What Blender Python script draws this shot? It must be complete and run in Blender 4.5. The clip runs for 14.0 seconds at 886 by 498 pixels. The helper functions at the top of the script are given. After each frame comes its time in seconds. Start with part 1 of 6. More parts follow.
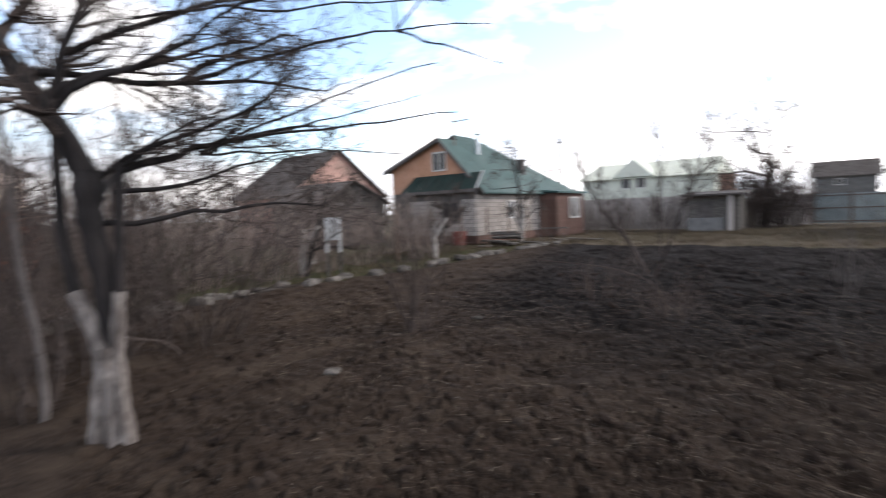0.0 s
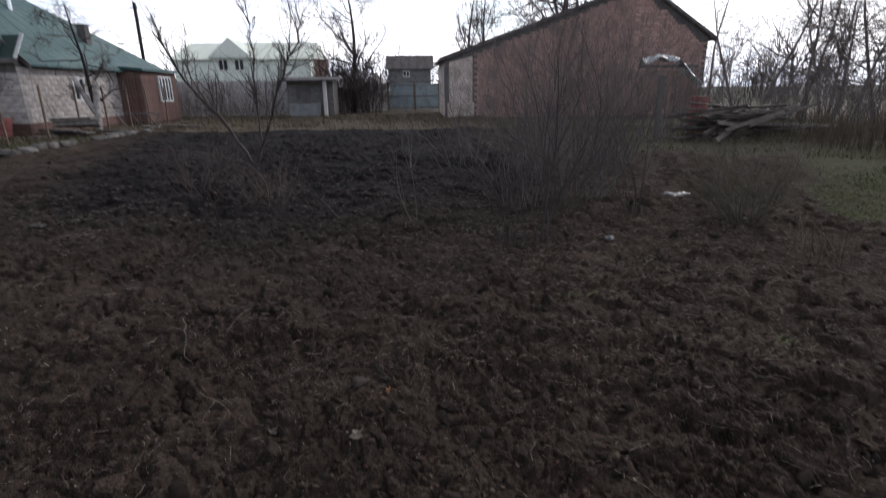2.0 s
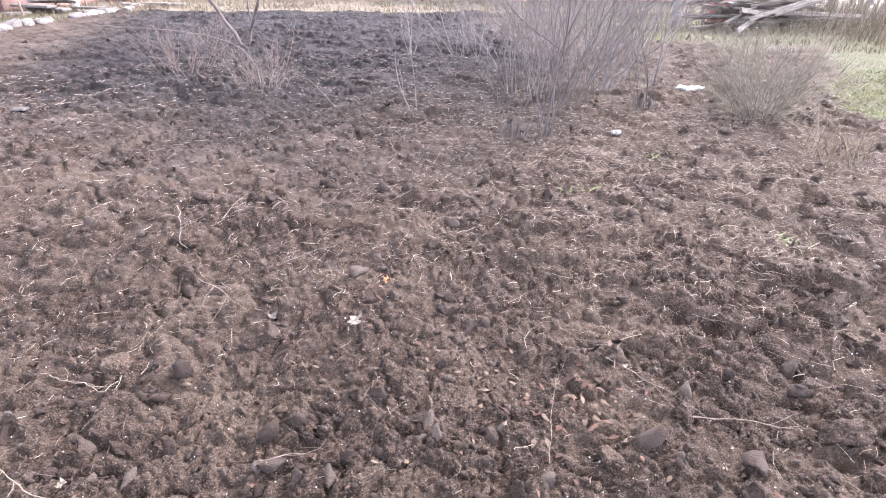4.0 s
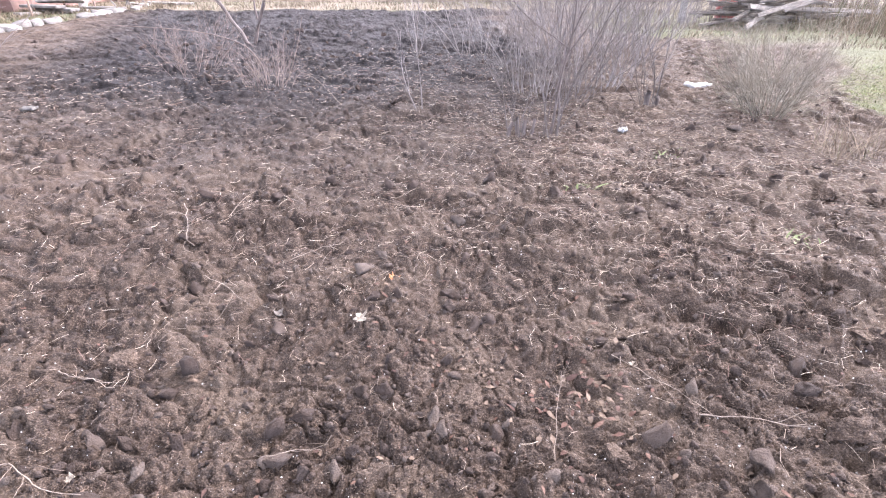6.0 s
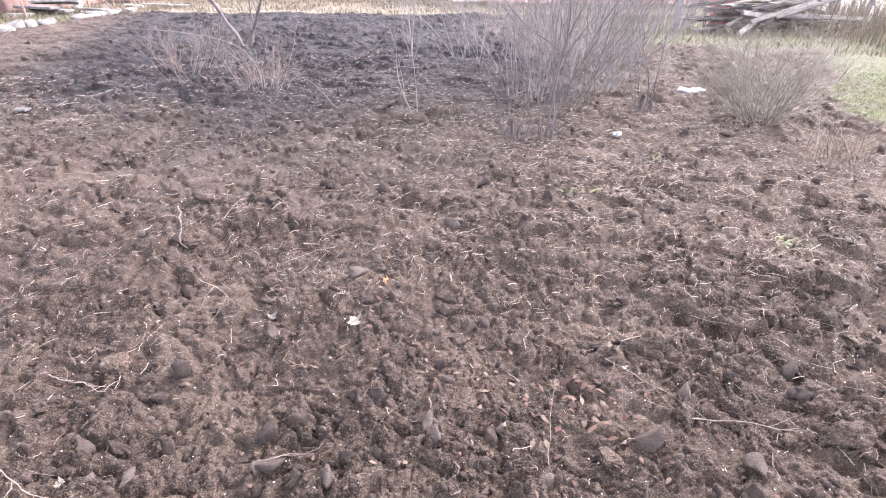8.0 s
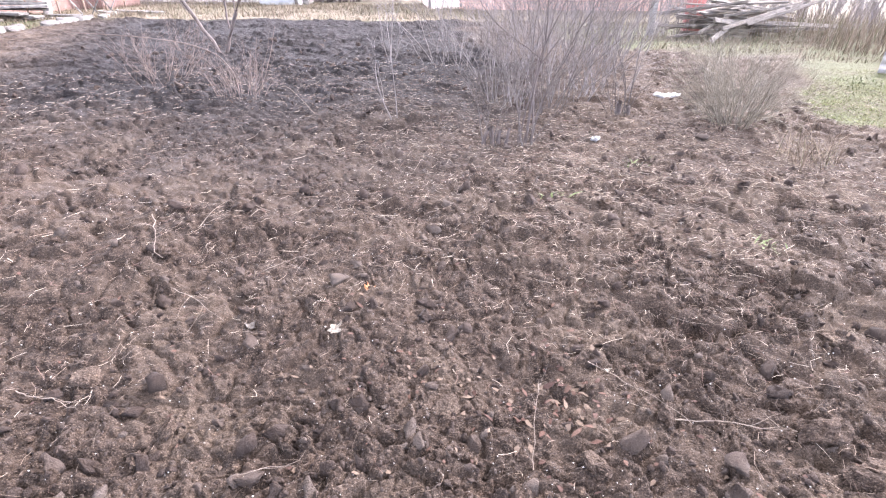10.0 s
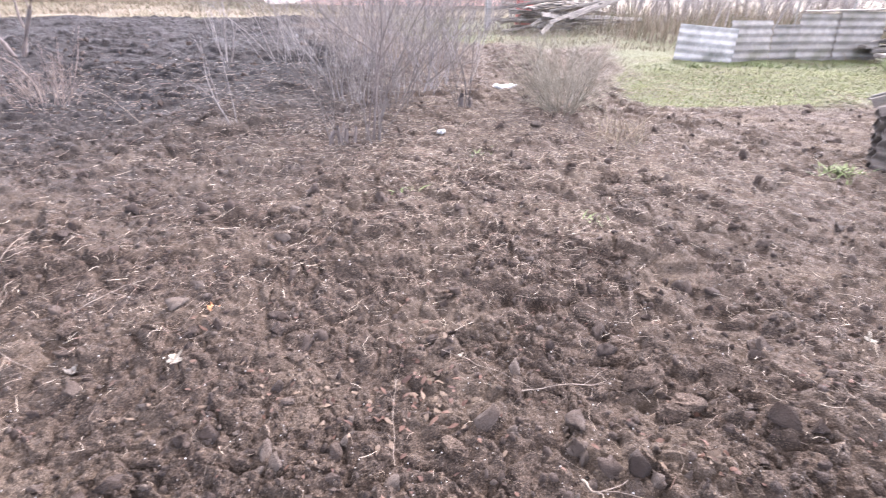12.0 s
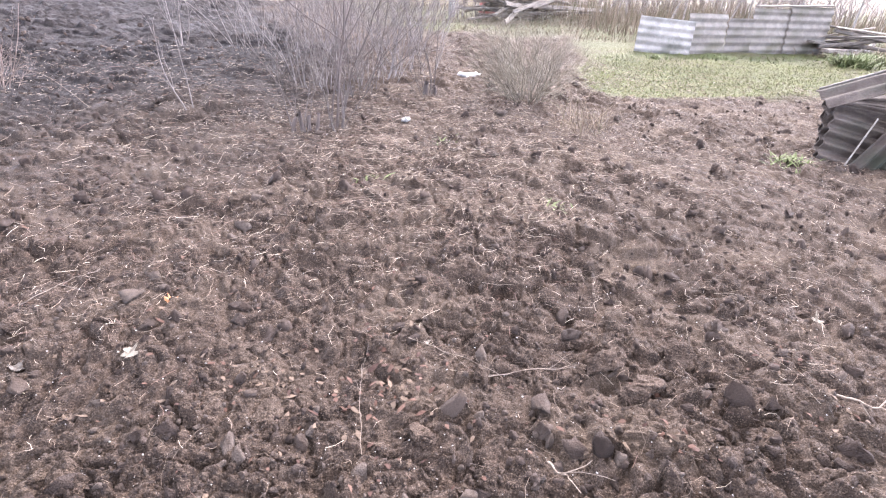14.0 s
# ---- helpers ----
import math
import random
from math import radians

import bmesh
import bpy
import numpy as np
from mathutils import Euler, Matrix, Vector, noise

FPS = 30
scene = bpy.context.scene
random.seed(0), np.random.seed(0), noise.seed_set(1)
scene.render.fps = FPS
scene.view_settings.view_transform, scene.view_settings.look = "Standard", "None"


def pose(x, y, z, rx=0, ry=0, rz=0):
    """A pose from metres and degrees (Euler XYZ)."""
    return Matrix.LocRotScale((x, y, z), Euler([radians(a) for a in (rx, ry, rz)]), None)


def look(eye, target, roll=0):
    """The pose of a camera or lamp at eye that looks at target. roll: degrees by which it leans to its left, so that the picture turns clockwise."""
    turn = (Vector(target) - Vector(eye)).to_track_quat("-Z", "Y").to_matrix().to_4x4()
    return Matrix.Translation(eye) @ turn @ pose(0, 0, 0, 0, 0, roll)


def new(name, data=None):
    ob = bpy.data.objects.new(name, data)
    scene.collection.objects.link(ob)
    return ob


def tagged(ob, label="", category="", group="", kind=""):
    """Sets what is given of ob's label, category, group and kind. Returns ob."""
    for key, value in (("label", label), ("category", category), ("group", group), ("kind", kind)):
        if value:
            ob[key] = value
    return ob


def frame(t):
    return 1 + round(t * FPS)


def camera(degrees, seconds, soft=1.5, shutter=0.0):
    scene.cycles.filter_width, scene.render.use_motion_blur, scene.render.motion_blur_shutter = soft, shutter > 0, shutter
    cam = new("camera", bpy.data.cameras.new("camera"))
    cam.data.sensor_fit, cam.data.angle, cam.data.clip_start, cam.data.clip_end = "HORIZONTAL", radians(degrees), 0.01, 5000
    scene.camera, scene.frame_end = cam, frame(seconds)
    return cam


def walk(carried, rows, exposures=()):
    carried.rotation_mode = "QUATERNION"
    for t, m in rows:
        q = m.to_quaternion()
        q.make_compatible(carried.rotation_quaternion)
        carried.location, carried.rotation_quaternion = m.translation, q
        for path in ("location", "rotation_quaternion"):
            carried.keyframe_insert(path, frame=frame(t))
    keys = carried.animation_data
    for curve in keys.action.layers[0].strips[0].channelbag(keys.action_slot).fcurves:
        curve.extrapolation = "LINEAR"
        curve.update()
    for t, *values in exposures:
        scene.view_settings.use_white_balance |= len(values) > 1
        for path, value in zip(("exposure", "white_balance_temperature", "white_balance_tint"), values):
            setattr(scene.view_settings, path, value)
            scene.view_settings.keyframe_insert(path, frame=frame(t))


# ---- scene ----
# seconds, eye, target, roll
LENS = 81.42
PATH = [
    (0, (-0.088, -0.180, 1.527), (-1.946, 2.167, 1.319), -2.09),
    (0.1, (0.000, -0.096, 1.509), (-1.507, 2.491, 1.313), -4.04),
    (0.3, (0.034, -0.053, 1.521), (-0.743, 2.841, 1.371), -2.83),
    (0.5, (0.041, -0.011, 1.552), (-0.332, 2.965, 1.586), -1.46),
    (1, (0.007, -0.013, 1.554), (-0.167, 2.980, 1.440), -1.28),
    (1.5, (0.007, -0.009, 1.511), (-0.007, 2.988, 1.379), -0.53),
    (1.7, (0.013, -0.011, 1.484), (0.031, 2.976, 1.202), -0.51),
    (1.9, (0.017, 0.001, 1.443), (0.110, 2.917, 0.745), -0.90),
    (2, (0.017, 0.007, 1.428), (0.157, 2.869, 0.540), -0.68),
    (2.2, (0.019, 0.018, 1.405), (0.244, 2.771, 0.235), 0.64),
    (2.5, (0.030, 0.037, 1.387), (0.269, 2.697, 0.021), 0.78),
    (3, (0.033, 0.048, 1.379), (0.259, 2.684, -0.035), 0.74),
    (3.5, (0.022, 0.059, 1.374), (0.186, 2.692, -0.054), 0.77),
    (6, (0.025, 0.056, 1.365), (0.120, 2.684, -0.079), 0.01),
    (6.5, (0.027, 0.056, 1.367), (0.134, 2.693, -0.060), 0.29),
    (7, (0.026, 0.057, 1.371), (0.147, 2.688, -0.066), 0.26),
    (7.5, (0.025, 0.058, 1.367), (0.149, 2.696, -0.056), 0.47),
    (8, (0.028, 0.057, 1.366), (0.152, 2.693, -0.061), 0.49),
    (10.5, (0.036, 0.072, 1.354), (0.360, 2.711, -0.035), 0.85),
    (11, (0.055, 0.063, 1.364), (0.492, 2.682, -0.032), 0.68),
    (11.5, (0.073, 0.064, 1.363), (0.545, 2.669, -0.048), 0.58),
    (11.8, (0.132, 0.053, 1.372), (0.817, 2.593, -0.071), 0.54),
    (12, (0.149, 0.050, 1.376), (1.087, 2.529, -0.029), 1.48),
    (12.2, (0.154, 0.048, 1.378), (1.245, 2.461, -0.033), 2.98),
    (12.5, (0.163, 0.054, 1.369), (1.297, 2.446, -0.042), 2.89),
    (13, (0.166, 0.051, 1.360), (1.315, 2.421, -0.076), 3.04),
    (13.5, (0.159, 0.052, 1.360), (1.288, 2.424, -0.089), 3.04),
    (14, (0.152, 0.056, 1.361), (1.265, 2.434, -0.089), 3.12),
]
EXPOSURES = [(0.0, 1.5, 6700, 13), (0.3, 1.5, 6600, 13), (0.6, 1.4, 6400, 12), (0.9, 0.72, 6200, 11), (1.2, 0.45, 6150, 11), (1.5, 0.4, 6150, 11),
             (1.8, 0.65, 6250, 12), (2.1, 1.4, 6400, 15), (2.4, 3.0, 6350, 18), (2.7, 3.8, 6400, 21), (3.1, 4.35, 6430, 22), (3.7, 4.52, 6380, 22),
             (6.0, 4.62, 6380, 22), (14.0, 4.66, 6450, 22)]
cam = camera(LENS, 14.0, soft=1.15, shutter=0.2)
walk(cam, [(t, look(eye, target, roll)) for t, eye, target, roll in PATH], EXPOSURES)

# ---- light: a low sun ahead and to the side, behind broken cloud ----
SUN_AZ, SUN_EL = radians(48), radians(32)
world = bpy.data.worlds.new("sky")
scene.world = world
world.use_nodes = True
wt = world.node_tree
wt.nodes.clear()


def wnode(kind, **sets):
    n = wt.nodes.new(kind)
    for k, v in sets.items():
        n.inputs[k].default_value = v
    return n


w_out = wnode("ShaderNodeOutputWorld")
w_bg = wnode("ShaderNodeBackground", Strength=0.15)
w_sky = wnode("ShaderNodeTexSky")
w_sky.sky_type, w_sky.sun_disc = "NISHITA", False
w_sky.sun_elevation, w_sky.sun_rotation = SUN_EL, SUN_AZ
w_sky.dust_density, w_sky.air_density = 0.6, 1.0
w_tc = wnode("ShaderNodeTexCoord")
w_map = wnode("ShaderNodeMapping", Scale=(1.0, 1.0, 2.6))
w_noise = wnode("ShaderNodeTexNoise", Scale=2.3, Detail=8.0, Roughness=0.55, Distortion=0.25)
w_ramp = wnode("ShaderNodeValToRGB")
w_ramp.color_ramp.elements[0].position, w_ramp.color_ramp.elements[1].position = 0.46, 0.60
w_shade = wnode("ShaderNodeTexNoise", Scale=4.5, Detail=6.0, Roughness=0.5)
w_cloud = wnode("ShaderNodeValToRGB")
w_cloud.color_ramp.elements[0].position, w_cloud.color_ramp.elements[1].position = 0.36, 0.62
w_cloud.color_ramp.elements[0].color, w_cloud.color_ramp.elements[1].color = (0.55, 0.6, 0.68, 1), (1.0, 1.0, 1.0, 1)
w_mix = wnode("ShaderNodeMix")
w_mix.data_type = "RGBA"
# cloud is brightest round the hidden sun, and the shower's own cloud overhead and behind is dull grey
w_dot = wnode("ShaderNodeVectorMath")
w_dot.operation = "DOT_PRODUCT"
w_dot.inputs[1].default_value = (math.sin(SUN_AZ) * 0.95, math.cos(SUN_AZ) * 0.95, 0.3)
w_near = wnode("ShaderNodeMapRange", **{"From Min": -0.5, "From Max": 0.95, "To Min": 3.7, "To Max": 9.0})
w_sep = wnode("ShaderNodeSeparateXYZ")
w_high = wnode("ShaderNodeMapRange", **{"From Min": 0.45, "From Max": 0.8, "To Min": 1.0, "To Max": 0.22})
w_cover = wnode("ShaderNodeMapRange", **{"From Min": 0.45, "From Max": 0.75, "To Min": 0.0, "To Max": 0.5})
w_add = wnode("ShaderNodeMath")
w_mul = wnode("ShaderNodeMath")
w_mul.operation = "MULTIPLY"
w_scale = wnode("ShaderNodeVectorMath")
w_scale.operation = "SCALE"
wt.links.new(w_tc.outputs["Generated"], w_dot.inputs[0])
wt.links.new(w_dot.outputs["Value"], w_near.inputs["Value"])
wt.links.new(w_tc.outputs["Generated"], w_sep.inputs["Vector"])
wt.links.new(w_sep.outputs["Z"], w_high.inputs["Value"])
wt.links.new(w_sep.outputs["Z"], w_cover.inputs["Value"])
wt.links.new(w_near.outputs["Result"], w_mul.inputs[0])
wt.links.new(w_high.outputs["Result"], w_mul.inputs[1])
wt.links.new(w_mul.outputs["Value"], w_scale.inputs["Scale"])
wt.links.new(w_tc.outputs["Generated"], w_map.inputs["Vector"])
wt.links.new(w_map.outputs["Vector"], w_noise.inputs["Vector"])
wt.links.new(w_map.outputs["Vector"], w_shade.inputs["Vector"])
wt.links.new(w_noise.outputs["Fac"], w_add.inputs[0])
wt.links.new(w_cover.outputs["Result"], w_add.inputs[1])
w_low = wnode("ShaderNodeMapRange", **{"From Min": 0.0, "From Max": 0.2, "To Min": 0.3, "To Max": 0.0})
w_add2 = wnode("ShaderNodeMath")
wt.links.new(w_sep.outputs["Z"], w_low.inputs["Value"])
wt.links.new(w_add.outputs["Value"], w_add2.inputs[0])
wt.links.new(w_low.outputs["Result"], w_add2.inputs[1])
wt.links.new(w_add2.outputs["Value"], w_ramp.inputs["Fac"])
wt.links.new(w_shade.outputs["Fac"], w_cloud.inputs["Fac"])
wt.links.new(w_ramp.outputs["Color"], w_mix.inputs["Factor"])
wt.links.new(w_sky.outputs["Color"], w_mix.inputs["A"])
wt.links.new(w_cloud.outputs["Color"], w_scale.inputs[0])
wt.links.new(w_scale.outputs["Vector"], w_mix.inputs["B"])
wt.links.new(w_mix.outputs["Result"], w_bg.inputs["Color"])
wt.links.new(w_bg.outputs["Background"], w_out.inputs["Surface"])

sun = new("sun", bpy.data.lights.new("sun", "SUN"))
sun.data.energy, sun.data.angle, sun.data.color = 0.75, radians(8), (1.0, 0.95, 0.88)
sun.matrix_world = look((0, 0, 50), (-50 * math.sin(SUN_AZ) * math.cos(SUN_EL), -50 * math.cos(SUN_AZ) * math.cos(SUN_EL), 50 - 50 * math.sin(SUN_EL)))


# ---- materials ----
def material(name, a, b, scale=6.0, rough=0.85, bump=0.3, fine=60.0, spread=(0.35, 0.65), metal=0.0, c=None, c_scale=0.8, per_object=0.0, stretch=(1, 1, 1), bump_scale=0.02, grainy=0.25, gloss=0.3):
    """Two colours mixed by noise at two scales, a third in large stains, and fine relief."""
    m = bpy.data.materials.new(name)
    m.use_nodes = True
    nt = m.node_tree
    p = nt.nodes["Principled BSDF"]
    p.inputs["Roughness"].default_value = rough
    p.inputs["Metallic"].default_value = metal
    p.inputs["Specular IOR Level"].default_value = gloss
    tc = nt.nodes.new("ShaderNodeTexCoord")
    mp = nt.nodes.new("ShaderNodeMapping")
    mp.inputs["Scale"].default_value = stretch
    nt.links.new(tc.outputs["Object"], mp.inputs["Vector"])

    def tex(s, detail=5.0):
        n = nt.nodes.new("ShaderNodeTexNoise")
        n.inputs["Scale"].default_value, n.inputs["Detail"].default_value = s, detail
        nt.links.new(mp.outputs["Vector"], n.inputs["Vector"])
        return n

    def mix(fac, x, y):
        n = nt.nodes.new("ShaderNodeMix")
        n.data_type = "RGBA"
        for key, v in (("A", x), ("B", y)):
            if isinstance(v, tuple):
                n.inputs[key].default_value = (*v, 1)
            else:
                nt.links.new(v, n.inputs[key])
        nt.links.new(fac, n.inputs["Factor"])
        return n.outputs["Result"]

    def ramp(fac, lo, hi):
        n = nt.nodes.new("ShaderNodeMapRange")
        n.inputs["From Min"].default_value, n.inputs["From Max"].default_value = lo, hi
        nt.links.new(fac, n.inputs["Value"])
        return n.outputs["Result"]

    col = mix(ramp(tex(scale).outputs["Fac"], *spread), a, b)
    if c:
        col = mix(ramp(tex(c_scale, 6.0).outputs["Fac"], 0.48, 0.66), col, c)
    grain = tex(fine, 8.0)
    grain.inputs["Roughness"].default_value = 0.62
    hsv = nt.nodes.new("ShaderNodeHueSaturation")
    val = nt.nodes.new("ShaderNodeMapRange")
    val.inputs["From Min"].default_value, val.inputs["From Max"].default_value = 0.25, 0.75
    val.inputs["To Min"].default_value, val.inputs["To Max"].default_value = 1 - grainy, 1 + grainy
    nt.links.new(grain.outputs["Fac"], val.inputs["Value"])
    last = val.outputs["Result"]
    if per_object:
        info = nt.nodes.new("ShaderNodeObjectInfo")
        rnd = nt.nodes.new("ShaderNodeMapRange")
        rnd.inputs["To Min"].default_value, rnd.inputs["To Max"].default_value = 1 - per_object, 1 + per_object
        nt.links.new(info.outputs["Random"], rnd.inputs["Value"])
        mul = nt.nodes.new("ShaderNodeMath")
        mul.operation = "MULTIPLY"
        nt.links.new(last, mul.inputs[0]), nt.links.new(rnd.outputs["Result"], mul.inputs[1])
        last = mul.outputs["Value"]
    nt.links.new(last, hsv.inputs["Value"])
    nt.links.new(col, hsv.inputs["Color"])
    nt.links.new(hsv.outputs["Color"], p.inputs["Base Color"])
    if bump:
        bp = nt.nodes.new("ShaderNodeBump")
        bp.inputs["Strength"].default_value, bp.inputs["Distance"].default_value = bump, bump_scale
        nt.links.new(grain.outputs["Fac"], bp.inputs["Height"])
        nt.links.new(bp.outputs["Normal"], p.inputs["Normal"])
    return m


def island_material(name, colours, rough=0.95, fine=80.0, bump=0.3):
    """Colours picked per loose piece of a joined mesh."""
    m = material(name, colours[0], colours[0], fine=fine, rough=rough, bump=bump, gloss=0.14)
    nt = m.node_tree
    geo = nt.nodes.new("ShaderNodeNewGeometry")
    rp = nt.nodes.new("ShaderNodeValToRGB")
    rp.color_ramp.interpolation = "CONSTANT"
    els = rp.color_ramp.elements
    for i, colour in enumerate(colours):
        e = els[i] if i < 2 else els.new(i / len(colours))
        e.position, e.color = i / len(colours), (*colour, 1)
    nt.links.new(geo.outputs["Random Per Island"], rp.inputs["Fac"])
    hsv = next(n for n in nt.nodes if n.bl_idname == "ShaderNodeHueSaturation")
    nt.links.new(rp.outputs["Color"], hsv.inputs["Color"])
    return m


def pale_grains(nt, colour, coord):
    """Loose dry grains, a few millimetres across, over a colour."""
    grains = nt.nodes.new("ShaderNodeTexVoronoi")
    grains.inputs["Scale"].default_value = 210
    nt.links.new(coord, grains.inputs["Vector"])
    sep = nt.nodes.new("ShaderNodeSeparateColor")
    nt.links.new(grains.outputs["Color"], sep.inputs["Color"])
    pale = nt.nodes.new("ShaderNodeMapRange")
    pale.inputs["From Min"].default_value, pale.inputs["From Max"].default_value, pale.inputs["To Max"].default_value = 0.7, 1.0, 0.75
    nt.links.new(sep.outputs["Red"], pale.inputs["Value"])
    gm = nt.nodes.new("ShaderNodeMix")
    gm.data_type = "RGBA"
    gm.inputs["B"].default_value = (0.104, 0.078, 0.06, 1)
    nt.links.new(pale.outputs["Result"], gm.inputs["Factor"]), nt.links.new(colour, gm.inputs["A"])
    return gm.outputs["Result"]


def soil_material(name, a, b, **sets):
    """Soil whose grain keeps its true size on pieces of any scale."""
    m = material(name, a, b, **sets)
    nt = m.node_tree
    mp = next(q for q in nt.nodes if q.bl_idname == "ShaderNodeMapping")
    place = nt.nodes.new("ShaderNodeNewGeometry").outputs["Position"]
    nt.links.new(place, mp.inputs["Vector"])
    hsv = next(q for q in nt.nodes if q.bl_idname == "ShaderNodeHueSaturation")
    colour = hsv.inputs["Color"].links[0].from_socket
    nt.links.new(pale_grains(nt, colour, place), hsv.inputs["Color"])
    return m


M_BARK = material("bark_dark", (0.012, 0.0098, 0.0098), (0.03, 0.0245, 0.024), 9, fine=40, bump=0.8, stretch=(1, 1, 0.3))
M_TWIG = material("twig_grey_brown", (0.04, 0.031, 0.028), (0.08, 0.061, 0.055), 5, fine=50, bump=0.2)
M_SHRUB = material("shrub_stem", (0.082, 0.071, 0.067), (0.162, 0.142, 0.135), 4, fine=60, bump=0.2, gloss=0.12)
M_DARKSTEM = material("old_shrub_stem", (0.045, 0.037, 0.034), (0.092, 0.077, 0.07), 4, fine=60, bump=0.2, gloss=0.12)
M_SHRUB_Y = material("shrub_stem_olive", (0.072, 0.062, 0.047), (0.13, 0.112, 0.084), 4, fine=60, bump=0.2)
M_LIME = material("whitewash_on_bark", (0.1, 0.083, 0.075), (0.29, 0.255, 0.235), 13, fine=24, bump=1.0, c=(0.045, 0.035, 0.032), c_scale=6, stretch=(1, 1, 0.5))
M_LIMEWHITE = material("fresh_whitewash", (0.26, 0.23, 0.21), (0.45, 0.42, 0.395), 8, fine=24, bump=0.8, c=(0.2, 0.17, 0.15), c_scale=4)
M_PLANK = material("sun_bleached_plank", (0.05, 0.041, 0.035), (0.125, 0.105, 0.09), 4, fine=30, bump=0.5, stretch=(1, 6, 6), per_object=0.45)
M_WOOD = material("weathered_board", (0.075, 0.068, 0.062), (0.14, 0.128, 0.118), 4, fine=30, bump=0.5, stretch=(1, 6, 6), per_object=0.3)
M_SLATE = material("asbestos_slate", (0.125, 0.117, 0.11), (0.21, 0.2, 0.19), 5, fine=70, bump=0.35, c=(0.06, 0.058, 0.05), c_scale=2.6, per_object=0.35)
M_SLATE_B = material("asbestos_slate_brown", (0.078, 0.069, 0.062), (0.135, 0.122, 0.111), 5, fine=70, bump=0.35, c=(0.06, 0.055, 0.042), c_scale=2.6, per_object=0.25, gloss=0.15)
M_SLATE_D = material("asbestos_slate_mossy", (0.036, 0.029, 0.026), (0.075, 0.062, 0.055), 6, gloss=0.1, fine=60, bump=0.5, c=(0.02, 0.021, 0.016), c_scale=3)
M_GREEN = material("green_metal_roof", (0.03, 0.07, 0.068), (0.042, 0.09, 0.088), 2, rough=0.6, fine=30, bump=0.05, c=(0.055, 0.095, 0.093), c_scale=0.6)
M_DKGREEN = material("dark_green_roof", (0.01, 0.026, 0.024), (0.016, 0.036, 0.033), 2, rough=0.6, fine=30, bump=0.1)
M_PEACH = material("peach_plaster", (0.42, 0.22, 0.14), (0.5, 0.28, 0.19), 3, fine=50, bump=0.15, c=(0.45, 0.24, 0.15))
M_WBRICK = material("silicate_brick", (0.24, 0.21, 0.195), (0.42, 0.38, 0.35), 4, fine=50, bump=0.3, per_object=0.18)
M_RBRICK = material("red_brick", (0.36, 0.205, 0.17), (0.5, 0.32, 0.27), 5, fine=50, bump=0.3, per_object=0.25, c=(0.26, 0.18, 0.15))
M_MORTAR = material("mortar", (0.085, 0.076, 0.072), (0.13, 0.118, 0.11), 8, fine=60)
M_BROWN = material("brown_paint_wood", (0.1, 0.058, 0.048), (0.14, 0.082, 0.068), 4, fine=40, bump=0.2, per_object=0.15)
M_PLASTER = material("worn_beige_plaster", (0.44, 0.345, 0.3), (0.58, 0.48, 0.425), 3, fine=40, bump=0.3, c=(0.36, 0.3, 0.25), c_scale=1.2)
M_GREY = material("grey_sheet", (0.12, 0.12, 0.122), (0.18, 0.18, 0.18), 3, fine=40, bump=0.15, per_object=0.2)
M_LGREEN = material("pale_green_siding", (0.62, 0.66, 0.58), (0.7, 0.73, 0.66), 2, fine=30, bump=0.1)
M_FENCE = material("grey_fence_board", (0.36, 0.325, 0.31), (0.5, 0.46, 0.44), 4, fine=30, bump=0.4, stretch=(1, 1, 0.2), per_object=0.25)
M_TEAL = material("teal_fence", (0.22, 0.27, 0.285), (0.29, 0.34, 0.35), 2, fine=30, bump=0.15, per_object=0.12)
M_WHITE = material("white_paint", (0.5, 0.49, 0.475), (0.66, 0.65, 0.635), 4, fine=40, bump=0.1)
M_DULL = material("dull_grey_metal", (0.09, 0.08, 0.072), (0.15, 0.135, 0.122), 8, fine=60, bump=0.2, rough=0.7)
M_METAL = material("rusty_pipe", (0.10, 0.07, 0.055), (0.17, 0.11, 0.08), 8, fine=60, bump=0.3, rough=0.6)
M_ZINC = material("zinc", (0.5, 0.52, 0.54), (0.62, 0.64, 0.66), 5, fine=30, bump=0.05, rough=0.35, metal=0.8)
M_STONE = material("pale_stone", (0.06, 0.053, 0.048), (0.135, 0.122, 0.111), 5, fine=40, bump=0.6, per_object=0.5)
M_FILM = material("white_film", (0.085, 0.083, 0.082), (0.16, 0.157, 0.156), 5, fine=20, bump=0.3, rough=0.35)
M_DRAPE = material("white_drape", (0.42, 0.42, 0.43), (0.6, 0.6, 0.61), 5, fine=20, bump=0.3, rough=0.4)
M_RED = material("red_painted_metal", (0.16, 0.05, 0.042), (0.22, 0.075, 0.065), 5, fine=40, bump=0.1)
M_ORANGE = material("orange_wood", (0.26, 0.085, 0.04), (0.36, 0.13, 0.065), 3, fine=30, bump=0.2)
M_ROOFD = material("dark_roof", (0.075, 0.066, 0.064), (0.125, 0.112, 0.108), 3, fine=30, bump=0.3)
M_GLASS = material("dark_glass", (0.02, 0.025, 0.03), (0.03, 0.035, 0.04), 2, rough=0.08, bump=0.0)
M_LEAFY = material("weed_leaf", (0.05, 0.064, 0.02), (0.078, 0.092, 0.034), 8, fine=60)
M_LEAFW = material("bleached_leaf", (0.1, 0.08, 0.06), (0.19, 0.162, 0.13), 60, fine=200, bump=0.6)
M_LEAFO = material("orange_leaf", (0.15, 0.06, 0.022), (0.23, 0.11, 0.05), 50, fine=200)
